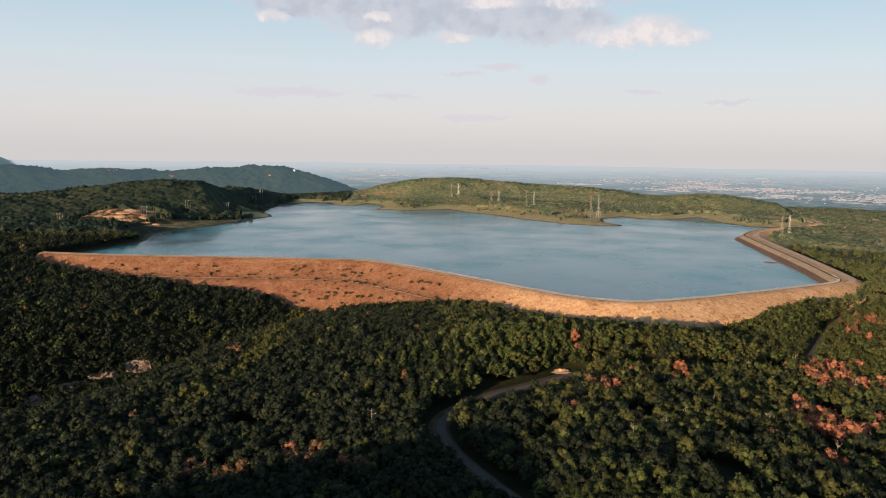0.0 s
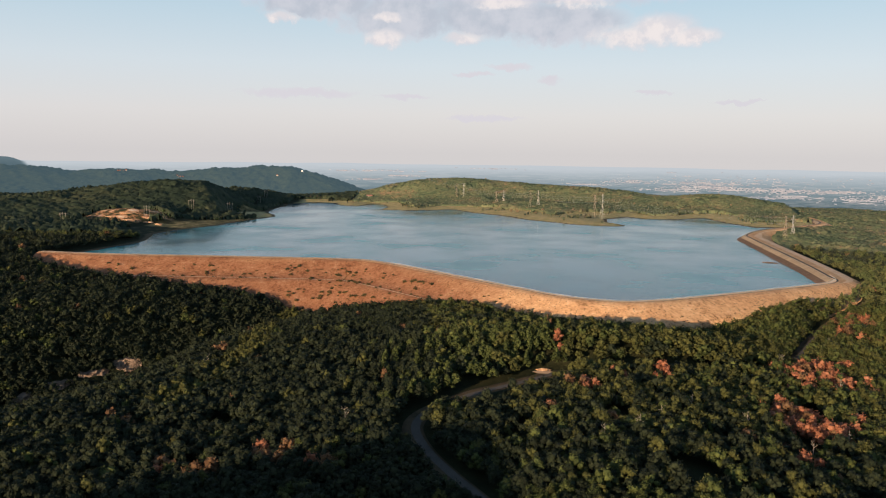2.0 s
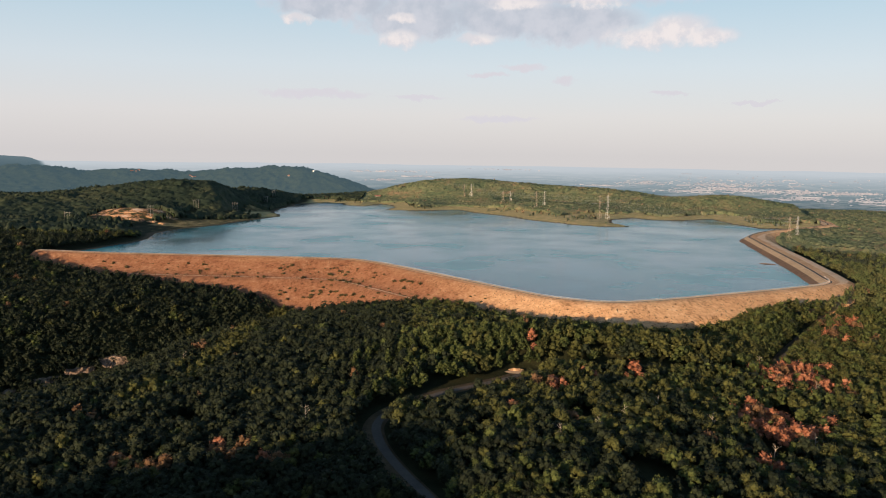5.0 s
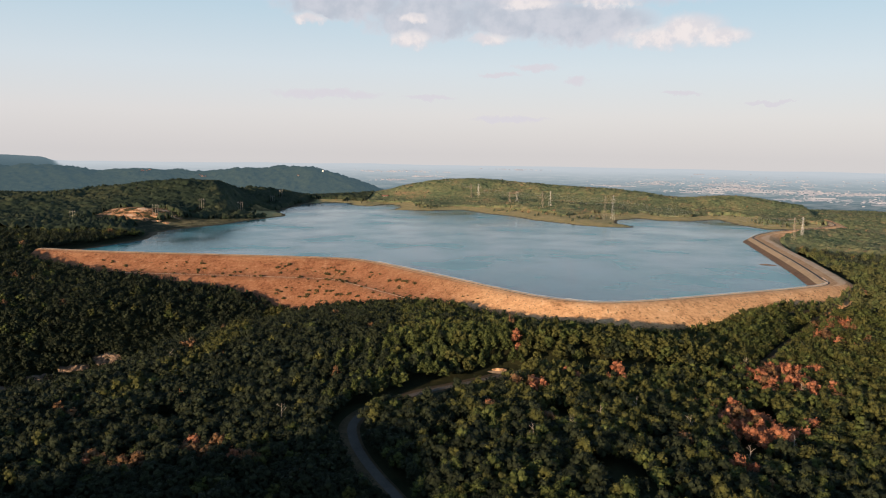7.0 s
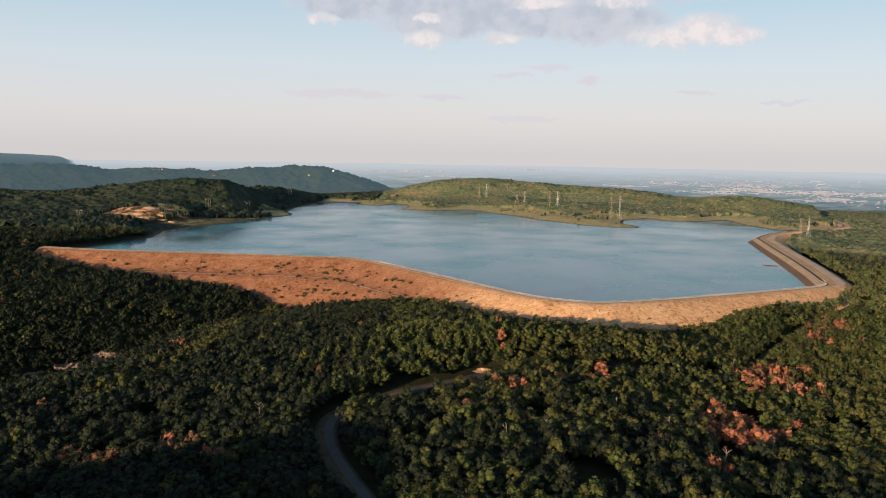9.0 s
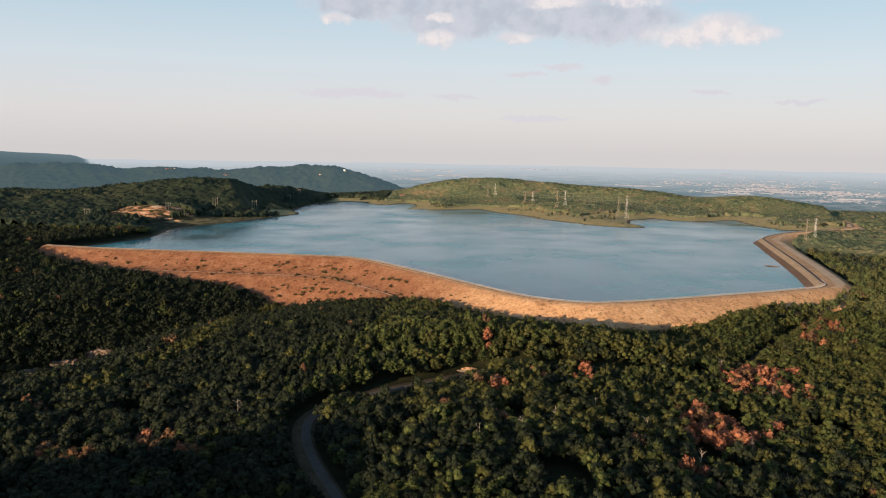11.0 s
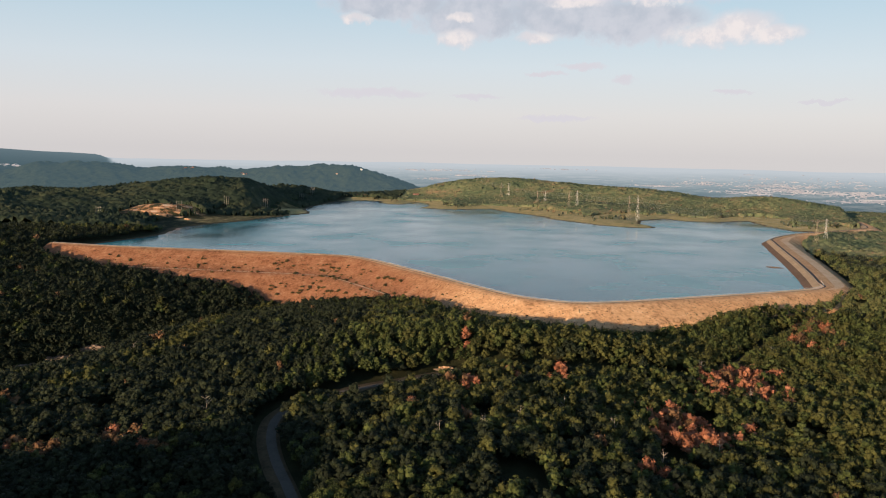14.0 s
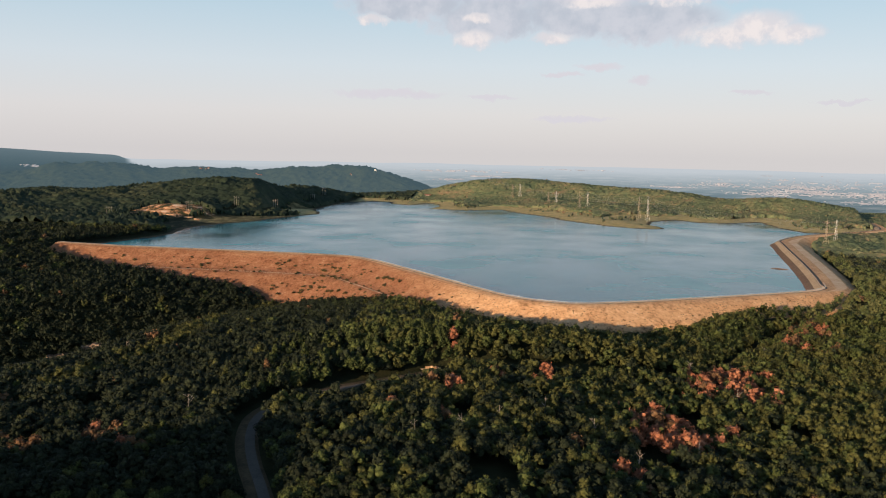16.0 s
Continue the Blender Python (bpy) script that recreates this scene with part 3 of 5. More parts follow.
slope_cols = [(CREST_W + 0 * ARM, CREST_Z - 0.5), (CREST_W + 0.05 + SHELF, CREST_Z - 0.5 - 1.4 * ARM)]
slope_cols += [(CREST_W + q * BATTER + SHELF, CREST_Z - q - 1.4 * ARM + (0.35 * wob[i] if i < 4 else 0)) for i, q in enumerate((3, 6, 9, 12, 18))]
slope_cols += [(bench_off + SHELF + BENCH, -11.0 + 0 * BENCH)] + [(bench_off + SHELF + BENCH + q * BATTER, -11 - q + 0.5 * wob[6 + i]) for i, q in enumerate((4, 8, 13, 19, 26, 34, 42))]
slope = band("outer_slope", slope_cols, MAT["dry_grass"], dam, "sunlit dry orange grass")
tint = (0.6 + 0.4 * smooth(0, 7, np.arange(len(slope_cols)))[None, :]) * smooth(760, 480, CREST_RUN)[:, None]
slope.data.attributes.new("russet", "FLOAT", "POINT").data.foreach_set("value", tint.astype(np.float32).ravel())
band("crest_shoulder", [(-3.8 * ARM, CREST_Z), (0.5 - 3.8 * ARM, CREST_Z), (5.5 - 8.0 * ARM, CREST_Z - 0.1)], MAT["gravel"], dam, "pale gravel crest")
band("crest_verge", [(5.5 - 5.6 * ARM, CREST_Z - 0.1), (CREST_W, CREST_Z - 0.5)], MAT["dry_grass"], dam, "dry grass verge of the crest")
band("crest_road", [(5.0 - 7.8 * ARM, CREST_Z - 0.04), (5.5 - 7.0 * ARM, CREST_Z - 0.04), (5.9 - 5.9 * ARM, CREST_Z - 0.07)], MAT["asphalt"], dam, "dark asphalt lane")
band("riprap_face", [(-30.0, CREST_Z - 14.6), (-22.0, CREST_Z - 10.8 + 0.3 * wob[12]), (-12.0 - 1.6 * ARM, CREST_Z - 6.0 + 0.3 * wob[13]), (-6.5 - 2.6 * ARM, CREST_Z - 3.2 + 0.15 * wob[12])], MAT["riprap"], dam, "brown stone facing above the water")
band("upper_facing", [(-6.5 - 2.6 * ARM, CREST_Z - 3.2 + 0.15 * wob[12]), (-3.0 - 3.3 * ARM, CREST_Z - 1.4 + 0.1 * wob[13]), (-0.5 - 3.9 * ARM, CREST_Z - 0.1), (-3.8 * ARM, CREST_Z)], MAT["dry_stone"], dam, "pale dry stone along the top of the facing")
sel = ARM > 0.02
band("terrace", [(CREST_W + 0 * ARM[sel], CREST_Z - 0.42), (CREST_W + SHELF[sel] * 0.5, CREST_Z - 0.42 - 0.7 * ARM[sel]), (CREST_W + SHELF[sel] - 0.3, CREST_Z - 0.42 - 1.4 * ARM[sel])], MAT["sand"], dam, "pale orange sandy terrace", line=CREST_LINE[sel], side=CREST_SIDE[sel])
sel = CREST_RUN < 560
band("bench_track", [(bench_off + 2.0 + 0 * BENCH[sel], -10.95), (bench_off + 4.0 + 0 * BENCH[sel], -10.95)], MAT["gravel"], dam, "pale track on the bench", line=CREST_LINE[sel], side=CREST_SIDE[sel])

# ---- forest road ----
road = tagged(new("road"), "narrow grey tarmac road winding through the forest", "road", kind="structure")
ROAD_SIDE = side_of(ROAD_LINE)
band("carriageway", [(-2.4, ROAD_Z), (0, ROAD_Z + 0.06), (2.4, ROAD_Z)], MAT["forest_road"], road, "grey tarmac", ROAD_LINE, ROAD_SIDE)
band("verge", [(-12.0, ROAD_Z - 4.0), (-6.2, ROAD_Z + 0.1), (-2.3, ROAD_Z - 0.02)], MAT["verge"], road, "dry grass verge", ROAD_LINE, ROAD_SIDE)
band("verge", [(2.3, ROAD_Z - 0.02), (3.6, ROAD_Z - 0.2), (9.0, ROAD_Z - 4.0)], MAT["verge"], road, "dry grass verge", ROAD_LINE, ROAD_SIDE)

# ---- trees ----
rng = np.random.default_rng(7)
ICO = bmesh.new()
bmesh.ops.create_icosphere(ICO, subdivisions=1, radius=1.0)
ICO_V = np.array([v.co[:] for v in ICO.verts])
ICO_F = np.array([[v.index for v in f.verts] for f in ICO.faces])
ICO.free()
OCT_V = np.array([(1, 0, 0), (-1, 0, 0), (0, 1, 0), (0, -1, 0), (0, 0, 1), (0, 0, -1)], float)
OCT_F = np.array([(0, 2, 4), (2, 1, 4), (1, 3, 4), (3, 0, 4), (2, 0, 5), (1, 2, 5), (3, 1, 5), (0, 3, 5)])


def lump(r, at, squash, fine):
    """One ragged clump of leaves."""
    bv, bf = (ICO_V, ICO_F) if fine else (OCT_V, OCT_F)
    q = np.linalg.qr(rng.normal(size=(3, 3)))[0]
    v = bv @ q.T * rng.uniform(0.72, 1.28, (len(bv), 1)) * r
    return v * (1, 1, squash) + at, bf


def crown_mesh(height, radius, lumps, sprigs, fine=True, cone=0.0, leaf=0.2):
    """A domed crown of leaf clumps, each set all over with small sprays of leaves; z = 0 is the tree's foot."""
    vs, fs, n = [], [], 0

    def add(v, f):
        nonlocal n
        vs.append(v)
        fs.append(f + n)
        n += len(v)
    base = height * 0.30
    mid = base + (height - base) * 0.40
    up = height - mid
    golden = math.pi * (3 - math.sqrt(5))
    middle = np.array((0, 0, mid))
    for k in range(lumps):
        h = 1 - (k + 0.35) / lumps * 1.35
        a = k * golden + rng.uniform(-0.5, 0.5)
        ring = math.sqrt(max(0.0, 1 - h * h)) * (1 - cone * max(h, 0)) if h > 0 else math.sqrt(max(0.0, 1 - (h * 1.5) ** 2))
        rr = rng.uniform(0.52, 0.86)
        at = np.array((ring * math.cos(a) * radius * rr, ring * math.sin(a) * radius * rr, mid + h * up * (0.82 if h > 0 else 0.7) * rng.uniform(0.82, 1.0)))
        size = radius * rng.uniform(0.85, 1.3) * 1.12 / lumps ** 0.42
        add(*lump(size * 0.86, at, 0.82, fine))
        away = (at - middle) / (np.linalg.norm(at - middle) + 1e-6)
        for _ in range(sprigs):
            q = rng.normal(size=3) + away * 0.9 + (0, 0, 0.35)
            q /= np.linalg.norm(q)
            spot = at + q * size * rng.uniform(0.82, 1.36) * (1, 1, 0.85)
            t = rng.normal(size=(3, 3))
            t -= np.outer(t @ q, q) * rng.uniform(0.25, 0.95)
            t = t / np.linalg.norm(t, axis=1)[:, None] * radius * leaf * rng.uniform(0.7, 1.3) + spot
            add(t, np.array([[0, 1, 2]]))
    return np.vstack(vs), np.vstack(fs)


def round_crown(height, radius):
    """A low crown of three knobs that closes up with its neighbours, for woods far away."""
    vs, fs = [], []
    for k in range(3):
        q = np.linalg.qr(rng.normal(size=(3, 3)))[0]
        a, f = 2.1 * k + rng.uniform(-0.5, 0.5), rng.uniform(0.55, 0.8)
        v = OCT_V @ q.T * rng.uniform(0.8, 1.25, (len(OCT_V), 1)) * (radius * f, radius * f, height * 0.5 * f)
        vs.append(v + (radius * 0.5 * math.cos(a), radius * 0.5 * math.sin(a), height * rng.uniform(0.32, 0.52)))
        fs.append(OCT_F + 6 * k)
    return np.vstack(vs), np.vstack(fs)


def trunk_bm(height, radius, limbs):
    bm = bmesh.new()
    lean = rng.uniform(-0.04, 0.04, 2) * height
    p0, p1, p2 = Vector((0, 0, -1.0)), Vector((lean[0], lean[1], height * 0.45)), Vector((lean[0] * 1.5, lean[1] * 1.5, height * 0.85))
    bar(bm, p0, p1, 0.30, 0.20, 6)
    bar(bm, p1, p2, 0.20, 0.07, 5)
    for k in range(limbs):
        a, f = k * 2.4 + rng.uniform(-0.4, 0.4), rng.uniform(0.35, 0.75)
        s = p0.lerp(p2, f)
        e = s + Vector((math.cos(a), math.sin(a), 0.55)) * radius * rng.uniform(0.55, 0.8)
        bar(bm, s, e, 0.11, 0.03, 4)
    return bm


def scatter(x0, x1, y0, y1, step, seed):
    """Feet of trees on a shaken triangular grid."""
    g = np.random.default_rng(seed)
    ys = np.arange(y0, y1, step * 0.87)
    pts = []
    for i, yy in enumerate(ys):
        xs = np.arange(x0 + (i % 2) * step / 2, x1, step)
        pts.append(np.stack([xs + g.uniform(-0.36, 0.36, len(xs)) * step, np.full(len(xs), yy) + g.uniform(-0.36, 0.36, len(xs)) * step], -1))
    return np.vstack(pts)


def wooded(p, seed):
    """Where trees stand, with the ground under them."""
    z, zones, shore, d, rd, on_dam = ground(p[:, 0], p[:, 1])
    keep = np.abs(rd) > np.where(p[:, 0] > 235, np.where(rd > 0, 4.6, 7.0), np.where(p[:, 0] > 92, np.where(rd > 0, 9.0, 13.5), np.where((p[:, 1] > 452) & (rd > 0), 24.0, np.where(rd > 0, 6.6, np.where(p[:, 1] < 430, 11.0, 8.5)))))
    keep &= ~((p[:, 1] < 500) & (p[:, 0] > -150) & (fbm(p[:, 0], p[:, 1], 26.0, 2, 55) > 0.42))
    keep &= ~on_dam
    keep &= (d > 4) | (shore > np.where(zones["grass"] > 0.15, 55 + 30 * smooth(0, 150, p[:, 0]), 14) + np.where(zones["grass"] > 0.15, 70, 20) * fbm(p[:, 0], p[:, 1], 120.0, 3, 21))
    stray = np.random.default_rng(seed + 80).random(len(p)) < 0.02 + 0.10 * (fbm(p[:, 0], p[:, 1], 60.0, 2, 91) > 0.2)
    keep |= stray & (d < -20) & (shore > 32) & (p[:, 0] > -330)
    shelf = (p[:, 0] < -330) & (p[:, 1] > 1370) & (p[:, 1] < 1780) & (shore < 62 + 40 * fbm(p[:, 0], p[:, 1], 60.0, 3, 23)) & (d < 0)
    keep &= ~(shelf & (np.random.default_rng(seed + 60).random(len(p)) < 0.6))
    keep &= zones["scar"] < 0.4
    keep &= ~((np.hypot((p[:, 0] + 372) / 60, (p[:, 1] - 1672) / 75) < 1) & (np.random.default_rng(seed + 70).random(len(p)) < 0.9))
    for px, py, _ in POLES:
        keep &= ~((np.abs(p[:, 0] - px) < 9) & (p[:, 1] < py + 6) & (p[:, 1] > py - 70))
    apron = np.hypot((p[:, 0] + 500) / 95, (p[:, 1] - 1320) / 75) < 1
    keep &= ~(apron & (np.random.default_rng(seed + 50).random(len(p)) < 0.62))
    keep &= ~((d > -60) & (d < np.where(p[:, 1] > 1400, 10, 26)) & (p[:, 1] > 840) & (p[:, 1] < 1560) & (p[:, 0] > 380))
    for lx, ly, *_ in LEDGES:
        keep &= ~((np.abs(p[:, 0] - lx) < 9) & (p[:, 1] < ly + 4) & (p[:, 1] > ly - 12))
    keep &= ~((np.abs(p[:, 0] - 74) < 7) & (p[:, 1] > 482) & (p[:, 1] < 529))
    d, run = to_line(p[:, 0], p[:, 1], BORDER)
    rise = z - dam_profile(d, run - RUN0)
    z = z - 3.5 * smooth(9, 0, rise) * (d > 0) * (run > RUN0) * smooth(230, 120, p[:, 0])
    return keep, z


def forest_feet():
    """All tree feet with ground height and size, by how far off they stand."""
    sets = []
    for x0, x1, y0, y1, step, seed in ((-420, 520, 300, 720, 5.5, 1), (-700, 760, 720, 1150, 6.9, 2), (-1250, 1300, 1150, 2480, 8.0, 3)):
        p = scatter(x0, x1, y0, y1, step, seed)
        r, a = np.hypot(p[:, 0] - HOME[0], p[:, 1]), np.degrees(np.arctan2(p[:, 0] - HOME[0], p[:, 1]))
        p = p[(np.abs(a + 3) < 36) & (r < 2550)]
        keep, z = wooded(p, seed)
        if seed == 3:
            keep &= np.random.default_rng(8).random(len(p)) < np.where(fbm(p[:, 0], p[:, 1], 110.0, 3, 64) < -0.08, 0.7, 0.3) + 1.0 * (np.hypot(p[:, 0] - HOME[0], p[:, 1]) < 1300)
        sets.append(np.column_stack([p[keep], z[keep]]))
    return np.vstack(sets)


FEET = forest_feet()
RED = [(262, 548, 24), (274, 576, 15), (218, 503, 6), (218, 457, 24), (206, 480, 12), (194, 392, 5), (348, 690, 16), (330, 650, 12), (97, 478, 9), (123, 503, 7), (150, 510, 8), (70, 433, 5), (98, 436, 4),
       (-72, 388, 9), (-60, 380, 5), (-40, 367, 6), (-10, 352, 4), (-96, 365, 9), (-112, 372, 7), (-23, 497, 4), (86, 546, 4), (-240, 640, 14)]


SPUR, _ = spline([(-148, 470), (-143, 520), (-138, 560), (-134, 610), (-141, 680), (-150, 760), (-146, 840)], 20.0)


def leaf_kinds(p):
    """Which leaf colour a tree has: mostly greens, with turning stands, and with the light and shade of some areas put
    into the leaf.
    """
    g = np.random.default_rng(5)
    u = g.random(len(p))
    kind = np.where(u < 0.56, 0, np.where(u < 0.76, 1, 2))
    tone = fbm(p[:, 0], p[:, 1], 90.0, 3, 61)
    kind = np.where((tone > 0.22) & (u > 0.35), 2, np.where((tone < -0.2) & (u < 0.8), 1, kind))
    # West of the road deep green paints in the dimmer light.
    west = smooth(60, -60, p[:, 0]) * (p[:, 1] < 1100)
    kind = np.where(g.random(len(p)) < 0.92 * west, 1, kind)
    # Green and olive in the belt stand for the stronger sun on it.
    belt = (p[:, 0] > 0) & (p[:, 1] > 560) & (p[:, 1] < 900)
    kind = np.where(belt & (g.random(len(p)) < 0.7), np.where(g.random(len(p)) < 0.5, 0, 2), kind)
    # Fewer deep greens and more olive here: brightness painted through leaf colour.
    kind = np.where((p[:, 0] > 170) & (p[:, 1] < 900) & (kind == 1) & (g.random(len(p)) < 0.7), 0, kind)
    kind = np.where((p[:, 0] > 55) & (p[:, 1] < 640) & (p[:, 1] > 390) & (g.random(len(p)) < 0.5), 2, kind)
    # Towards the foreground more deep green, its dimness put into leaf colour.
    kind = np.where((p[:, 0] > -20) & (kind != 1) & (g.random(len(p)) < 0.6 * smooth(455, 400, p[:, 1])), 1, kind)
    # Olive crowns along the spur paint its sunlit strip.
    spur = np.abs(to_line(p[:, 0], p[:, 1], SPUR)[0]) < 13
    kind = np.where(spur & (g.random(len(p)) < 0.75), 2, kind)
    v = g.random(len(p))
    kind = np.where(v < 0.004, 3, kind)
    far = (p[:, 1] > 1500) & (p[:, 0] > -250)
    stand, brush = fbm(p[:, 0], p[:, 1], 110.0, 3, 64), fbm(p[:, 0], p[:, 1] * 0.6, 45.0, 3, 65)
    kind = np.where(far & (stand < -0.12), 1, np.where(far & (stand > 0.12), 2, kind))
    kind = np.where(far & (brush > 0.32) & (v < 0.7), 3, kind)
    for cx, cy, r in RED:
        d = np.hypot(p[:, 0] - cx, p[:, 1] - cy) / r
        hot = np.exp(-d ** 4 * 0.9)
        kind = np.where(v < hot * (0.2 if cx < 0 or cx > 300 else 0.62), 4, np.where(v < hot * 0.85, 3, kind))
    return kind


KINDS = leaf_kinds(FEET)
ORDER = np.argsort(np.hypot(FEET[:, 0] - HOME[0], FEET[:, 1]))
NEAREST = ORDER[:300]

# the nearest trees, one by one
MODELS = []
for k in range(10):
    kind = (0, 0, 1, 1, 2, 2, 0, 1, 3, 4)[k]
    hgt, rad = rng.uniform(9.6, 12.6), rng.uniform(3.0, 4.0)
    tree = tagged(new("tree"), ("broadleaf tree with a dense dark green crown", "broadleaf tree with a deep green crown", "broadleaf tree with an olive-green crown",
                               "broadleaf tree turning russet brown", "broadleaf tree in bright orange autumn leaf")[kind], "tree", "trees of the forest")
    v, f = crown_mesh(hgt, rad, 17, 62, True, 0.0, 0.13)
    part_of("crown", mesh_from("crown", v, f, [LEAVES_NEAR[kind]]), tree)
    part("trunk", trunk_bm(hgt, rad, 6), MAT["bark"], tree)
    MODELS.append((kind, tree))
used = set()
for i in NEAREST:
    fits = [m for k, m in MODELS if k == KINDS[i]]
    model = fits[i % len(fits)]
    at = pose(*FEET[i], 0, 0, float(rng.uniform(0, 360)))
    if model.name not in used:
        used.add(model.name)
        model.matrix_basis = at
    else:
        copy_thing(model, at)
for k, m in MODELS:
    if m.name not in used:
        for o in (*m.children_recursive, m):
            bpy.data.objects.remove(o)


def joined_forest(name, feet, kinds, variants, mats, size=(0.85, 1.2), label="", seed=0, flat=True):
    """Many trees as one mesh."""
    g = np.random.default_rng(seed)
    vs, fs, ms, n = [], [], [], 0
    which = g.integers(0, len(variants), len(feet))
    turn, scale = g.uniform(0, 2 * math.pi, len(feet)), g.uniform(*size, len(feet))
    tall = g.uniform(0.85, 1.2, len(feet)) * (np.where(kinds == 1, 1.35, 1.0) if not flat else 1.0)
    for k, (v, f) in enumerate(variants):
        at = np.flatnonzero(which == k)
        c, s = np.cos(turn[at])[:, None], np.sin(turn[at])[:, None]
        x = (v[:, 0] * c - v[:, 1] * s) * scale[at][:, None] + feet[at, 0][:, None]
        y = (v[:, 0] * s + v[:, 1] * c) * scale[at][:, None] + feet[at, 1][:, None]
        z = v[:, 2] * (scale[at] * tall[at])[:, None] + feet[at, 2][:, None]
        vs.append(np.stack([x, y, z], -1).reshape(-1, 3))
        fs.append((f[None] + (np.arange(len(at)) * len(v))[:, None, None]).reshape(-1, 3) + n)
        ms.append(np.repeat(kinds[at], len(f)))
        n += len(at) * len(v)
    me = mesh_from(name, np.vstack(vs), np.vstack(fs), mats, np.concatenate(ms), flat=flat)
    return tagged(new(name, me), label, "forest", kind="stuff")


rest = ORDER[300:]
dist = np.hypot(FEET[rest, 0] - HOME[0], FEET[rest, 1])
pines = (FEET[rest, 0] > -40) & (FEET[rest, 0] < 92) & (FEET[rest, 1] > 455) & (FEET[rest, 1] < 572) & (to_line(FEET[rest, 0], FEET[rest, 1], ROAD_LINE)[0] < 0) & (np.random.default_rng(3).random(len(rest)) < 0.6)
pine_forms = [crown_mesh(rng.uniform(11.5, 15.0), rng.uniform(2.5, 3.2), 12, 12, True, 0.8, 0.22) for _ in range(7)]
joined_forest("conifers", FEET[rest[pines]], np.where(KINDS[rest[pines]] < 3, KINDS[rest[pines]] % 2, KINDS[rest[pines]]), pine_forms, LEAVES, size=(0.8, 1.15), label="slender dark green conifers beside the forest road", seed=41)
rest, dist = rest[~pines], dist[~pines]
for lo, hi, count, sprigs, fine, leaf, label in (
        (0, 470, 10, 15, True, 0.17, "close dark green canopy with turning russet crowns"), (470, 620, 8, 11, True, 0.20, "dense mixed green forest canopy below the dam"),
        (620, 800, 7, 11, False, 0.23, "mixed green forest canopy at the foot of the dam"), (800, 1300, 6, 8, False, 0.26, "dark green forest on the slopes beside the dam"),
        (1300, 9999, 1, 9, False, 0.40, "green woods on the hills across the lake")):
    at = rest[(dist >= lo) & (dist < hi)]
    if lo < 1300:
        forms = [crown_mesh(rng.uniform(9.8, 13.2), rng.uniform(3.3, 4.5), count, sprigs, fine, rng.choice([0, 0, 0.35]), leaf) for _ in range(11)]
    else:
        forms = [round_crown(rng.uniform(4.6, 6.4), rng.uniform(1.9, 3.0)) for _ in range(9)]
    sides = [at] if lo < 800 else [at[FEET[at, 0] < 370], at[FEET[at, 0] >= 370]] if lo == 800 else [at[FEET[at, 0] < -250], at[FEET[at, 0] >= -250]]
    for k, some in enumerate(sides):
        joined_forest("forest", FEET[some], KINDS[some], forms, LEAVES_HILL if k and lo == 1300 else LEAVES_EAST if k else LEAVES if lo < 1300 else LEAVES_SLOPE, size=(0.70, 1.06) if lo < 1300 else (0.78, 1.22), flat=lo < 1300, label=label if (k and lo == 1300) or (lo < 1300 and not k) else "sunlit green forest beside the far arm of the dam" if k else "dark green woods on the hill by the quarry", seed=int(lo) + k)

# closed canopy of the woods across the water
def canopy(name, xs, ys, step, test, rise, material, label, seed):
    """Crowns that have grown together, as one uneven skin over the ground."""
    g = np.random.default_rng(seed)
    x, y = np.meshgrid(np.arange(*xs, step), np.arange(*ys, step), indexing="ij")
    nx, ny = x.shape
    p = np.stack([x.ravel(), y.ravel()], -1) + g.uniform(-0.42, 0.42, (nx * ny, 2)) * step
    r, az = np.hypot(p[:, 0] - HOME[0], p[:, 1]), np.degrees(np.arctan2(p[:, 0] - HOME[0], p[:, 1]))
    near = np.flatnonzero((np.abs(az + 3) < 38) & (r > 1290) & (r < 3400))
    keep, z = np.zeros(len(p), bool), np.zeros(len(p))
    keep[near], z[near] = test(p[near], seed)
    stand = smooth(0.05, -0.2, fbm(p[:, 0], p[:, 1], 110.0, 3, 64))
    z = z + np.where(keep, g.uniform(*rise, len(p)) * (1 + 0.7 * stand), -2.5)
    i, j = np.meshgrid(np.arange(nx - 1), np.arange(ny - 1), indexing="ij")
    quads = np.stack([i * ny + j, (i + 1) * ny + j, (i + 1) * ny + j + 1, i * ny + j + 1], -1).reshape(-1, 4)
    quads = quads[keep[quads].sum(1) > 1]
    used_v, back = np.unique(quads, return_inverse=True)
    me = mesh_from(name, np.column_stack([p, z])[used_v], back.reshape(-1, 4), [material], flat=False)
    tagged(new(name, me), label, "forest", kind="stuff")


def on_ridge(p, seed):
    z = ground(p[:, 0], p[:, 1])[0]
    return ridges(p[:, 0], p[:, 1])[0] > 14, z


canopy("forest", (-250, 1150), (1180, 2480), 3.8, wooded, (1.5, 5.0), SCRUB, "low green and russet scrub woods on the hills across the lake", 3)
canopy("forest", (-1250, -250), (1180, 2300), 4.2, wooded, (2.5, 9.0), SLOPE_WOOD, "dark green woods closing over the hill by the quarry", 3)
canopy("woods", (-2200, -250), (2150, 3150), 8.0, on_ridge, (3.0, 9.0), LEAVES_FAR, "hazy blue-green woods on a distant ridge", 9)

# ---- clouds, on a far backdrop of sky ----
CLOUD_GREY = [(-10.4, 940, 4.2, 95), (-4.8, 870, 3.8, 125), (1.0, 890, 5.2, 130), (5.6, 850, 4.6, 120), (-1.0, 1040, 15.0, 130)]
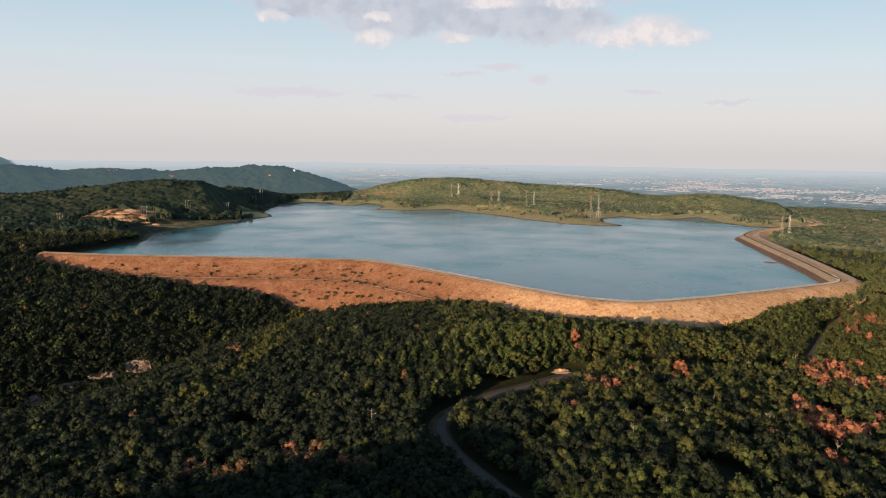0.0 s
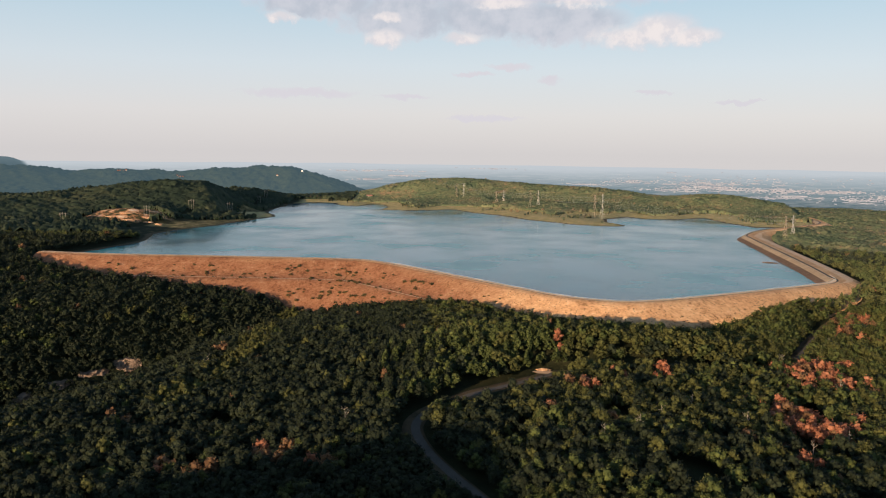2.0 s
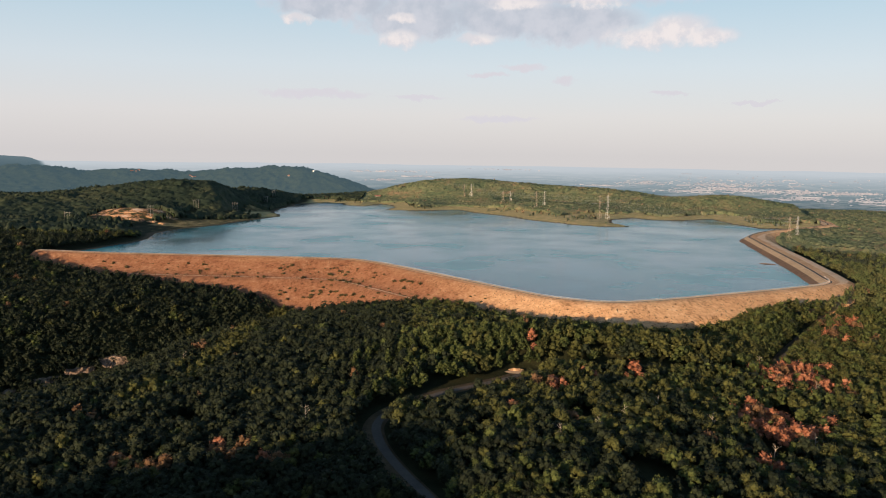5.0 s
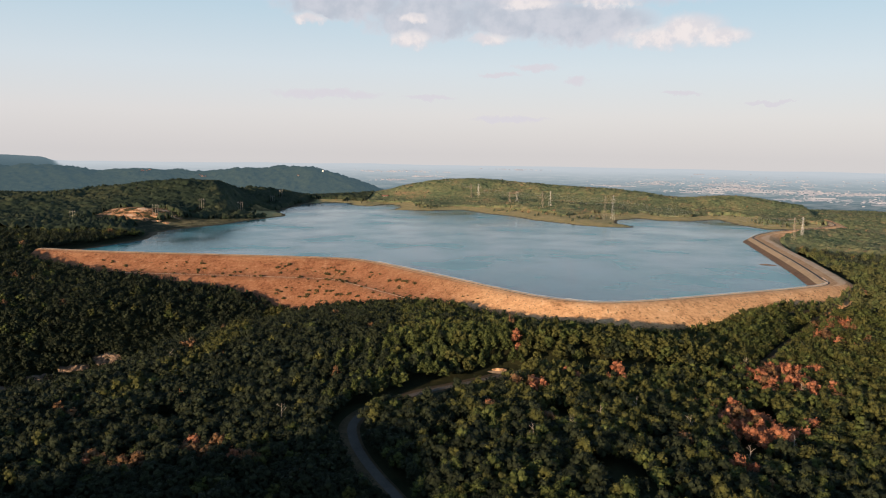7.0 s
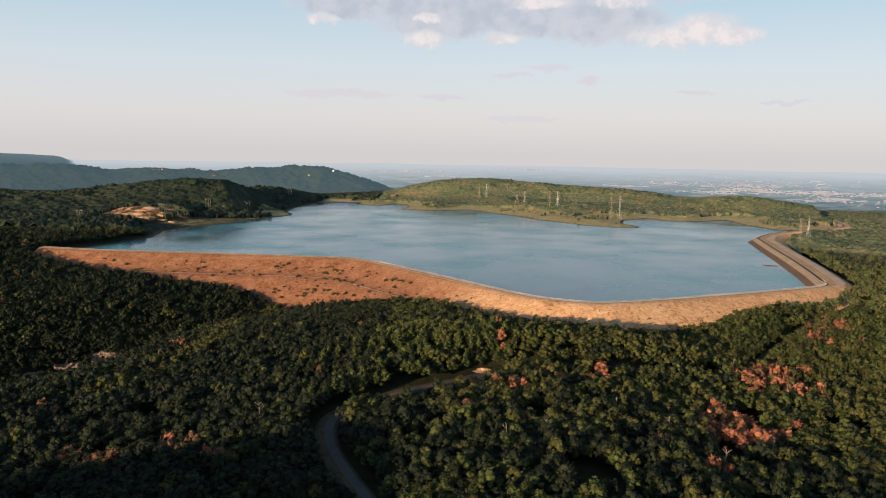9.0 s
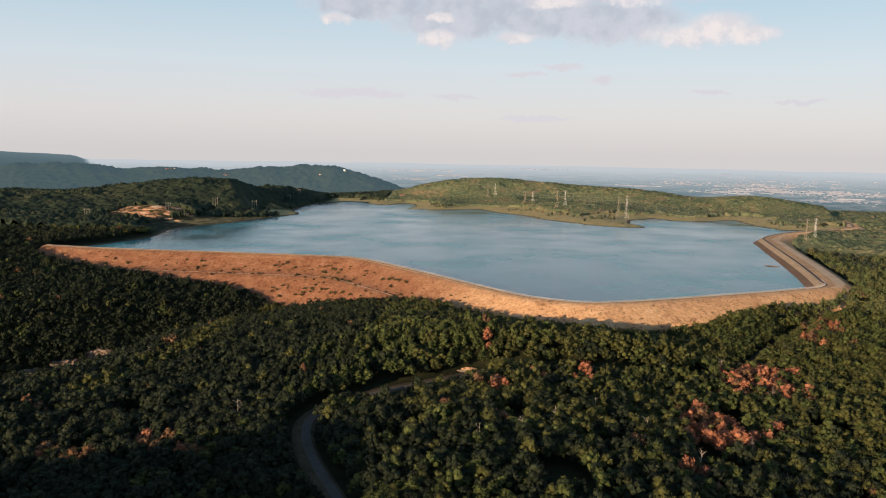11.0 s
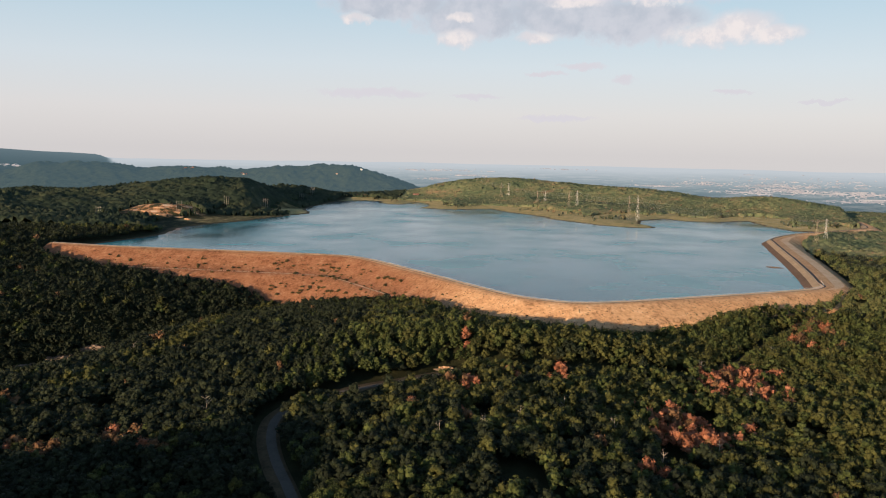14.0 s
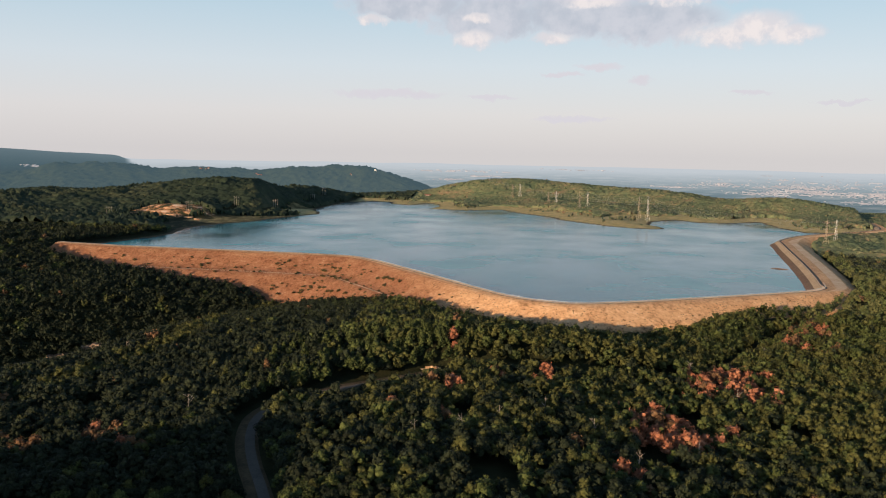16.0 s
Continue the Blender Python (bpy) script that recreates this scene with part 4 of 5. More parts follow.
CLOUD_WHITE = [(10.6, 770, 2.1, 66), (12.4, 805, 2.2, 82), (14.2, 770, 1.9, 48), (-12.6, 850, 1.0, 30), (-5.4, 870, 0.9, 28),
               (-0.7, 757, 1.7, 38), (-5.6, 752, 1.3, 50), (2.0, 955, 2.0, 34), (7.0, 960, 2.0, 30)]
CLOUD_THIN = [(2.5, 608, 1.5, 17), (0.0, 565, 1.3, 12), (5.5, 540, 0.5, 24), (12.0, 471, 1.1, 12), (-11.2, 450, 3.4, 22), (-4.3, 436, 1.6, 14), (0.9, 322, 2.6, 16), (17.5, 420, 1.4, 10)]


def build_clouds():
    m = bpy.data.materials.new("evening_cloud")
    m.use_nodes = True
    nt = m.node_tree
    nt.nodes.clear()
    geo = nt.nodes.new("ShaderNodeNewGeometry")
    sep = nt.nodes.new("ShaderNodeSeparateXYZ")
    nt.links.new(geo.outputs["Position"], sep.inputs[0])
    az = math_node(nt, "MULTIPLY", math_node(nt, "ARCTAN2", math_node(nt, "SUBTRACT", sep.outputs["X"], HOME[0]), sep.outputs["Y"]), 180 / math.pi)
    billow, wisp = noise_node(nt, 160.0, 4.0, 0.6), noise_node(nt, 75.0, 4.0, 0.6)
    az = math_node(nt, "ADD", az, math_node(nt, "MULTIPLY", math_node(nt, "SUBTRACT", billow, 0.5), 2.6))
    hz = math_node(nt, "ADD", sep.outputs["Z"], math_node(nt, "MULTIPLY", math_node(nt, "SUBTRACT", wisp, 0.5), 80.0))

    def cover(puffs):
        best = None
        for a0, z0, ra, rz in puffs:
            u = math_node(nt, "MULTIPLY", math_node(nt, "SUBTRACT", az, a0), 1 / ra)
            v = math_node(nt, "MULTIPLY", math_node(nt, "SUBTRACT", hz, z0), 1 / rz)
            q = math_node(nt, "SUBTRACT", 1.0, math_node(nt, "ADD", math_node(nt, "MULTIPLY", u, u), math_node(nt, "MULTIPLY", v, v)))
            best = q if best is None else math_node(nt, "MAXIMUM", best, q)
        return math_node(nt, "MAXIMUM", best, -1.0)

    def soft(fac, lo, hi, top):
        r = nt.nodes.new("ShaderNodeMapRange")
        r.interpolation_type = "SMOOTHSTEP"
        r.inputs[1].default_value, r.inputs[2].default_value, r.inputs[4].default_value = lo, hi, top
        nt.links.new(fac, r.inputs[0])
        return r.outputs[0]
    rag = math_node(nt, "ADD", math_node(nt, "MULTIPLY", math_node(nt, "SUBTRACT", wisp, 0.5), 0.8), math_node(nt, "MULTIPLY", math_node(nt, "SUBTRACT", billow, 0.5), 0.8))
    grey, white, thin = (math_node(nt, "ADD", cover(p), rag) for p in (CLOUD_GREY, CLOUD_WHITE, CLOUD_THIN))
    g_a, w_a, t_a = soft(grey, -0.55, 0.65, 0.92), soft(white, -0.75, 1.0, 0.92), soft(thin, -0.8, 0.8, 0.9)
    alpha = math_node(nt, "MAXIMUM", math_node(nt, "MAXIMUM", g_a, w_a), t_a)
    shade = mix_node(nt, soft(billow, 0.35, 0.65, 1.0), (0.37, 0.40, 0.46), (0.47, 0.48, 0.53))
    tone = mix_node(nt, g_a, (0.53, 0.51, 0.55), shade)
    tone = mix_node(nt, w_a, tone, mix_node(nt, soft(wisp, 0.38, 0.6, 1.0), (0.57, 0.54, 0.56), (0.69, 0.625, 0.61)))
    em = nt.nodes.new("ShaderNodeEmission")
    nt.links.new(tone, em.inputs["Color"])
    clear = nt.nodes.new("ShaderNodeBsdfTransparent")
    mx = nt.nodes.new("ShaderNodeMixShader")
    out = nt.nodes.new("ShaderNodeOutputMaterial")
    nt.links.new(alpha, mx.inputs[0])
    nt.links.new(clear.outputs[0], mx.inputs[1])
    nt.links.new(em.outputs[0], mx.inputs[2])
    nt.links.new(mx.outputs[0], out.inputs["Surface"])
    a = np.radians(np.linspace(-42, 42, 60))
    z = np.array([190.0, 1300.0])
    aa, zz = np.meshgrid(a, z, indexing="ij")
    verts = np.stack([HOME[0] + 4750 * np.sin(aa), 4750 * np.cos(aa), zz], -1).reshape(-1, 3)
    i = np.arange(59)
    faces = np.stack([i * 2, i * 2 + 1, i * 2 + 3, i * 2 + 2], -1)
    tagged(new("backdrop", mesh_from("clouds", verts, faces, [m], flat=False)), "grey and pink-white evening clouds in a pale sky", "clouds", kind="structure")


build_clouds()


# ---- power line ----
def lattice_tower(height, metal, label):
    """A steel lattice tower with three pairs of arms."""
    tower = tagged(new("power_pylon"), label, "pylon", "pylons of the power line")
    waist, top = height * 0.62, height
    half = lambda z: 3.6 - (3.6 - 1.0) * z / waist if z < waist else 1.0 - 0.45 * (z - waist) / (top - waist)
    corners = ((-1, -1), (1, -1), (1, 1), (-1, 1))
    for cx, cy in corners:
        bm = bmesh.new()
        bar(bm, (cx * half(0), cy * half(0), -1.5), (cx * half(waist), cy * half(waist), waist), 0.15, 0.12)
        bar(bm, (cx * half(waist), cy * half(waist), waist), (cx * half(top), cy * half(top), top), 0.12, 0.08)
        part("leg", bm, metal, tower)
    bm = bmesh.new()
    levels = [0, 0.17, 0.32, 0.44, 0.54, 0.62, 0.70, 0.78, 0.86, 0.93, 1.0]
    for l0, l1 in zip(levels[:-1], levels[1:]):
        z0, z1 = l0 * height, l1 * height
        for k in range(4):
            (ax, ay), (bx, by) = corners[k], corners[(k + 1) % 4]
            bar(bm, (ax * half(z0), ay * half(z0), z0), (bx * half(z1), by * half(z1), z1), 0.055)
            bar(bm, (bx * half(z0), by * half(z0), z0), (ax * half(z1), ay * half(z1), z1), 0.055)
            bar(bm, (ax * half(z1), ay * half(z1), z1), (bx * half(z1), by * half(z1), z1), 0.05)
    part("bracing", bm, metal, tower)
    for z, reach in ((0.70, 5.6), (0.82, 6.4), (0.94, 4.8)):
        for sgn in (-1, 1):
            bm = bmesh.new()
            for cy in (-1, 1):
                bar(bm, (sgn * half(z * height), cy * half(z * height), z * height), (sgn * reach, 0, z * height + 0.4), 0.09, 0.06)
            bar(bm, (sgn * half(z * height), 0, z * height + 1.9), (sgn * reach, 0, z * height + 0.4), 0.08, 0.06)
            arm = part("arm", bm, metal, tower)
            bm = bmesh.new()
            for q in range(4):
                bar(bm, (sgn * reach, 0, z * height + 0.4 - q * 0.45), (sgn * reach, 0, z * height - 0.1 - q * 0.45), 0.16, 0.12, 6)
            part("insulator", bm, MAT["glass"], arm, "grey insulator string")
    return tower


LINE = [(566, 1371), (312, 1697), (199, 1872), (129, 1998), (35, 2150), (-40, 2310)]
LINE_TURN = math.degrees(math.atan2(1697 - 1371, 312 - 566)) - 90
TOWER_H = 41.0
first = lattice_tower(TOWER_H, MAT["steel"], "tall pale steel lattice pylon carrying power lines")
second = lattice_tower(TOWER_H, MAT["rusty_steel"], "tall weathered brown steel lattice pylon carrying power lines")
spots = []
for row, (sx, sy) in enumerate(((0, 0), (-18, -15))):
    for x, y in LINE:
        spots.append((row, x + sx, y + sy, height(x + sx, y + sy)))
TOPS = [36, 50, 49, 42, 53, 58]
spots[0], spots[6] = (0, *LINE[0], -6.0), (1, LINE[0][0] - 18, LINE[0][1] - 15, -6.0)
TALL = [(TOPS[k % 6] - q[3]) / TOWER_H for k, q in enumerate(spots)]
for k, (row, x, y, z) in enumerate(spots):
    at = pose(x, y, z, 0, 0, LINE_TURN)
    tower = (first if k == 0 else copy_thing(first, at)) if row == 0 else (second if k == 6 else copy_thing(second, at))
    tower.matrix_basis = at @ Matrix.Diagonal((1, 1, TALL[k], 1))
for row in (0, 1):
    here = [q for q in spots if q[0] == row]
    c, sn = math.cos(radians(LINE_TURN)), math.sin(radians(LINE_TURN))
    for zf, reach in ((0.70, 5.6), (0.82, 6.4), (0.94, 4.8)):
        for sgn in (-1, 1):
            bm = bmesh.new()
            for ((_, xa, ya, za), fa), ((_, xb, yb, zb), fb) in zip(zip(here[:-1], TALL[row * 6:]), zip(here[1:], TALL[row * 6 + 1:])):
                a = Vector((xa + c * sgn * reach, ya + sn * sgn * reach, za + fa * (zf * TOWER_H - 1.5)))
                b = Vector((xb + c * sgn * reach, yb + sn * sgn * reach, zb + fb * (zf * TOWER_H - 1.5)))
                sag = 0.022 * (b - a).length
                pts = [a.lerp(b, q / 10) - Vector((0, 0, sag * 4 * (q / 10) * (1 - q / 10))) for q in range(11)]
                for p0, p1 in zip(pts[:-1], pts[1:]):
                    bar(bm, p0, p1, 0.035, 0.035, 3)
            me = bpy.data.meshes.new("power_cable")
            bm.to_mesh(me)
            bm.free()
            me.materials.append(MAT["wire"])
            tagged(new("power_cable", me), "thin sagging aluminium power cable between pylons", "cable", "cables of the power line")


def pole_frame(height):
    """Three weathered poles under one cross-beam."""
    frame_ob = tagged(new("pole_structure"), "weathered grey timber three-pole power line structure on the hillside", "power pole", "timber pole structures")
    for x in (-4.2, 0, 4.2):
        bm = bmesh.new()
        bar(bm, (x, 0, -1.5), (x, 0, height), 0.30, 0.20, 8)
        part("pole", bm, MAT["pole"], frame_ob)
    bm = bmesh.new()
    bar(bm, (-6.0, 0.25, height - 2.0), (6.0, 0.25, height - 2.0), 0.16)
    part("cross_beam", bm, MAT["pole"], frame_ob)
    for x in (-5.6, -2.1, 2.1, 5.6):
        bm = bmesh.new()
        bar(bm, (x, 0.25, height - 2.1), (x, 0.25, height - 3.6), 0.13, 0.13, 6)
        part("insulator", bm, MAT["glass"], frame_ob)
    return frame_ob


one = pole_frame(19.0)
for k, (x, y, turn) in enumerate(POLES):
    at = pose(x, y, height(x, y), 0, 0, turn)
    if k == 0:
        one.matrix_basis = at
    else:
        copy_thing(one, at)


# ---- crest guard rail ----
def along_crest(run, off):
    x, y = (np.interp(run, CREST_RUN, CREST_LINE[:, k] + CREST_SIDE[:, k] * off) for k in (0, 1))
    return float(x), float(y)


rail = tagged(new("guard_rail"), "low pale guard rail on posts along the dam crest", "guard rail")
bm = bmesh.new()
box(bm, (0.17, 0.17, 0.9))
post_me = bpy.data.meshes.new("post")
bm.to_mesh(post_me)
bm.free()
post_me.materials.append(MAT["white"])
for run in np.arange(430, 1060, 3.2):
    x, y = along_crest(run, 0.9)
    ob = part_of("post", post_me, rail)
    ob.location = (x, y, CREST_Z - 0.05)
bm = bmesh.new()
prev = None
for run in np.arange(430, 1060, 6.4):
    x, y = along_crest(run, 0.9)
    here = Vector((x, y, CREST_Z + 0.75))
    if prev:
        bar(bm, prev, here, 0.10)
    prev = here
part("rail", bm, MAT["steel"], rail, "galvanised steel rail")


# ---- shrubs on the bank ----
def slope_z(run, off):
    bench = float(np.interp(run, CREST_RUN, BENCH))
    if off < bench_off:
        return CREST_Z - (off - CREST_W) / BATTER
    return -11.0 if off < bench_off + bench else -11.0 - (off - bench_off - bench) / BATTER


SHRUBS = []
for k in range(5):
    v, f = crown_mesh(2.6, 1.7, 6, 12, True)
    v = v - (0, 0, 0.75)
    SHRUBS.append(mesh_from("shrub", v, f, [MAT["shrub"]]))
g = np.random.default_rng(12)
for k in range(290):
    run = g.uniform(70, 560) if k < 225 else g.uniform(540, 1000)
    line_at = g.choice([27, 34, 41, 49, 62, 70, 80])
    off = line_at + g.normal() * 3.0
    if k >= 220:
        off = g.uniform(24, 48)
    x, y = along_crest(run, off)
    size = g.uniform(0.5, 1.2) * (1.1 if k < 220 else 0.7)
    ob = new("shrub", SHRUBS[k % 5])
    ob.matrix_basis = pose(x, y, slope_z(run, off) - 0.15, 0, 0, g.uniform(0, 360)) @ Matrix.Diagonal((size, size, size * g.uniform(0.7, 1.0), 1))
    tagged(ob, "small olive-green shrub on the dry grass bank", "shrub", "shrubs on the dam")


# dry tufts all over the bank
g = np.random.default_rng(77)
vs, fs, n = [], [], 0
while n < 4200 * 6:
    run, off = g.uniform(30, 1010), g.uniform(13, 92)
    if fbm(np.array([run]), np.array([off]), 22.0, 3, 78)[0] < g.uniform(-0.45, 0.35):
        continue
    x, y = along_crest(run, off)
    v, f = lump(g.uniform(0.3, 0.8), np.array((x, y, slope_z(run, off) + 0.1)), 0.7, False)
    vs.append(v)
    fs.append(f + n)
    n += len(v)
tagged(new("grass_tufts", mesh_from("grass_tufts", np.vstack(vs), np.vstack(fs), [MAT["tuft"]])), "dark dry grass tufts scattered over the dam slope", "grass", kind="stuff")


# ---- rock ledges in the ravine ----
def rock_ledge(x, y, length, tall, turn, seed, lift=1.5, material="rock", label="weathered tan sandstone ledge on a steep bank", top=None):
    """A ragged rock face in layers, stepping back into the bank, with its top running into the slope."""
    nx, nz = max(8, int(length / 0.8)), 16
    u, w = np.meshgrid(np.linspace(-0.5, 0.5, nx), np.linspace(0, 1, nz), indexing="ij")
    ends = 1 - (2 * np.abs(u)) ** 3
    crest = tall * (0.75 + 0.25 * ends) * (1 + 0.35 * fbm(u * length, u * 0 + seed, 5.0, 3, seed))
    z = -12 + w * (12 + crest)
    step = np.floor(w * 7 + 0.8 * fbm(u * length, u * 0, 6.0, 2, seed + 1))
    back = 0.55 * step + 1.5 * fbm(u * length, step * 7.0, 3.2, 3, seed + 2) + (1 - ends) * 2.5
    xs = u * length + 0.5 * fbm(u * length, w * 20, 2.0, 2, seed + 3)
    face = np.stack([xs, back, z], -1)
    ledge = face[:, -1:] + (0.0, 5.0, 0.4)
    verts = np.concatenate([face, ledge], 1).reshape(-1, 3)
    m = nz + 1
    a, b = np.meshgrid(np.arange(nx - 1), np.arange(m - 1), indexing="ij")
    faces = np.stack([a * m + b, (a + 1) * m + b, (a + 1) * m + b + 1, a * m + b + 1], -1).reshape(-1, 4)
    ob = tagged(new("rock_ledge", mesh_from("rock_ledge", verts, faces, [MAT[material]])), label, "rock", "sandstone ledges")
    ob.matrix_basis = pose(x, y, height(x, y) + lift if top is None else top - tall, 0, 0, turn)


for k, (x, y, l, t, turn, top) in enumerate(LEDGES):
    rock_ledge(x, y, l, t, turn, 70 + k, top=top)


# ---- the road's gravel pad and the spit in the lake ----
bm = bmesh.new()
ring = [bm.verts.new((76 + 6.0 * math.cos(a) * (1 + 0.15 * math.sin(3 * a)), 525 + 3.6 * math.sin(a), -9.85)) for a in np.linspace(0, 2 * math.pi, 18, endpoint=False)]
bm.faces.new(ring)
part("gravel_pad", bm, MAT["sand"], road, "pale sandy pull-off beside the road")
bm = bmesh.new()
bmesh.ops.create_icosphere(bm, subdivisions=3, radius=1.0)
for v in bm.verts:
    n = noise.noise(v.co * 2.1) * 0.4
    v.co = Vector((77 + v.co.x * 4.6 * (1 + n), 530 + v.co.y * 1.8 * (1 + n), -10 + v.co.z * 1.4 * (1 + n)))
part("earth_bank", bm, MAT["clay"], road, "low bank of bare orange earth")

bm = bmesh.new()
bmesh.ops.create_icosphere(bm, subdivisions=3, radius=1.0)
for v in bm.verts:
    n = noise.noise(v.co * 2.3) * 0.25
    v.co = Vector((v.co.x * 9.5 * (1 + n), v.co.y * 2.0 * (1 + n), v.co.z * 0.9 * (1 + n)))
me = bpy.data.meshes.new("rock_spit")
bm.to_mesh(me)
bm.free()
me.materials.append(MAT["riprap"])
spit = tagged(new("rock_spit", me), "low brown stone spit reaching into the lake", "rock")
spit.matrix_basis = pose(404, 1029, 0.0, 0, 0, -28)


# ---- dead trees among the crowns ----
def dead_tree(x, y, hgt, seed):
    g = np.random.default_rng(seed)
    ob = tagged(new("dead_tree"), "bare bleached dead tree standing above the canopy", "tree", "dead trees")
    bm = bmesh.new()
    top = Vector((g.uniform(-0.8, 0.8), g.uniform(-0.8, 0.8), hgt))
    bar(bm, (0, 0, -1), top, 0.30, 0.08, 6)
    part("trunk", bm, MAT["pale_wood"], ob)
    for k in range(6):
        f, a = g.uniform(0.45, 0.92), g.uniform(0, 6.28)
        s0 = top * f
        e0 = s0 + Vector((math.cos(a), math.sin(a), g.uniform(0.5, 1.1))) * g.uniform(1.5, 3.2)
        bm = bmesh.new()
        bar(bm, s0, e0, 0.12, 0.05, 4)
        bar(bm, s0.lerp(e0, 0.6), s0.lerp(e0, 0.6) + Vector((math.sin(a), -math.cos(a), 0.8)) * 1.2, 0.07, 0.03, 4)
        part("limb", bm, MAT["pale_wood"], ob)
    ob.matrix_basis = pose(x, y, height(x, y))


for k, (x, y) in enumerate([(128, 428), (150, 452), (112, 404), (176, 438), (228, 432), (240, 560), (196, 402), (92, 388), (262, 520), (300, 622), (-150, 560), (-36, 420)]):
    dead_tree(x, y, 14.5 + (k % 3), 200 + k)


# ---- buildings round the lake ----
def long_building(x, y, length, depth, tall, turn, bays):
    ob = tagged(new("building"), "long low buff building with a red roof by the far shore", "building")
    bm = bmesh.new()
    box(bm, (length, depth, tall), (0, 0, -1.0))
    part("wall", bm, MAT["wall"], ob)
    bm = bmesh.new()
    for sgn in (-1, 1):
        a = [bm.verts.new(v) for v in ((-length / 2 - 1, sgn * (depth / 2 + 1), tall - 1.2), (length / 2 + 1, sgn * (depth / 2 + 1), tall - 1.2), (length / 2 + 1, 0, tall + 1.4), (-length / 2 - 1, 0, tall + 1.4))]
        b = [bm.verts.new(v.co + Vector((0, 0, 0.3))) for v in a]
        bm.faces.new(a[::-1])
        bm.faces.new(b)
        for i in range(4):
            bm.faces.new((a[i], a[(i + 1) % 4], b[(i + 1) % 4], b[i]))
    bmesh.ops.recalc_face_normals(bm, faces=bm.faces[:])
    part("roof", bm, MAT["red_roof"], ob, "red ridged roof")
    for k in range(bays):
        bm = bmesh.new()
        box(bm, (length / bays * 0.55, 0.2, tall * 0.4), ((k + 0.5) * length / bays - length / 2, -depth / 2 - 0.06, tall * 0.25))
        part("window", bm, MAT["dark_glass"], ob)
    ob.matrix_basis = pose(x, y, height(x, y), 0, 0, turn)


long_building(-352, 2190, 70, 12, 4.6, 8, 12)
long_building(-212, 2205, 14, 9, 4.5, 0, 3)


def trailer(x, y, length, turn):
    ob = tagged(new("site_trailer"), "white site trailer parked on the lake shore", "trailer", "trailers at the quarry")
    bm = bmesh.new()
    box(bm, (length, 2.6, 2.8), (0, 0, 0.7))
    bmesh.ops.bevel(bm, geom=bm.edges[:], offset=0.12, segments=2, affect="EDGES")
    part("body", bm, MAT["white"], ob)
    for wx in (-0.9, 0.5):
        for wy in (-1.2, 1.2):
            bm = bmesh.new()
            bar(bm, (wx, wy - 0.14, 0.42), (wx, wy + 0.14, 0.42), 0.42, 0.42, 14)
            part("wheel", bm, MAT["asphalt"], ob)
    for k in range(3):
        bm = bmesh.new()
        box(bm, (1.1, 0.08, 0.9), ((k - 1) * length / 3.6, -1.31, 1.9))
        part("window", bm, MAT["dark_glass"], ob)
    ob.matrix_basis = pose(x, y, height(x, y), 0, 0, turn)


trailer(-575, 1322, 9.0, 15)
trailer(-560, 1312, 7.0, -10)


def water_tank(x, y, r, tall):
    ob = tagged(new("water_tank"), "white cylindrical water tank on the wooded ridge", "tank")
    bm = bmesh.new()
    bar(bm, (0, 0, -1), (0, 0, tall), r, r, 28)
    part("shell", bm, MAT["white"], ob)
    bm = bmesh.new()
    bar(bm, (0, 0, tall), (0, 0, tall + r * 0.35), r * 1.02, r * 0.15, 28)
    part("roof", bm, MAT["white"], ob)
    ob.matrix_basis = pose(x, y, height(x, y))


water_tank(-526, 2940, 4.0, 17)


def hillside_house(x, y, w, d, h, turn):
    ob = tagged(new("house"), "buff hillside house among the woods of the ridge", "house", "houses on the ridge")
    bm = bmesh.new()
    box(bm, (w, d, h), (0, 0, -2.0))
    part("wall", bm, MAT["wall"], ob)
    bm = bmesh.new()
    box(bm, (w + 1, d + 1, 2.6), (0, 0, h - 2.0), 0, 0.45)
    part("roof", bm, MAT["red_roof"], ob)
    for k in range(3):
        bm = bmesh.new()
        box(bm, (w * 0.16, 0.2, h * 0.3), ((k - 1) * w * 0.3, -d / 2 - 0.06, h * 0.25))
        part("window", bm, MAT["dark_glass"], ob)
    ob.matrix_basis = pose(x, y, height(x, y) + 5.5, 0, 0, turn)


g = np.random.default_rng(31)
for cx, cy, n in ((-1100, 2800, 4), (-922, 2832, 5), (-600, 2890, 1)):
    for k in range(n):
        hillside_house(cx + (k - n / 2) * 9 + g.uniform(-3, 3), cy + g.uniform(-10, 10), g.uniform(5, 8), g.uniform(5, 7), g.uniform(3, 4.2), g.uniform(-25, 25))


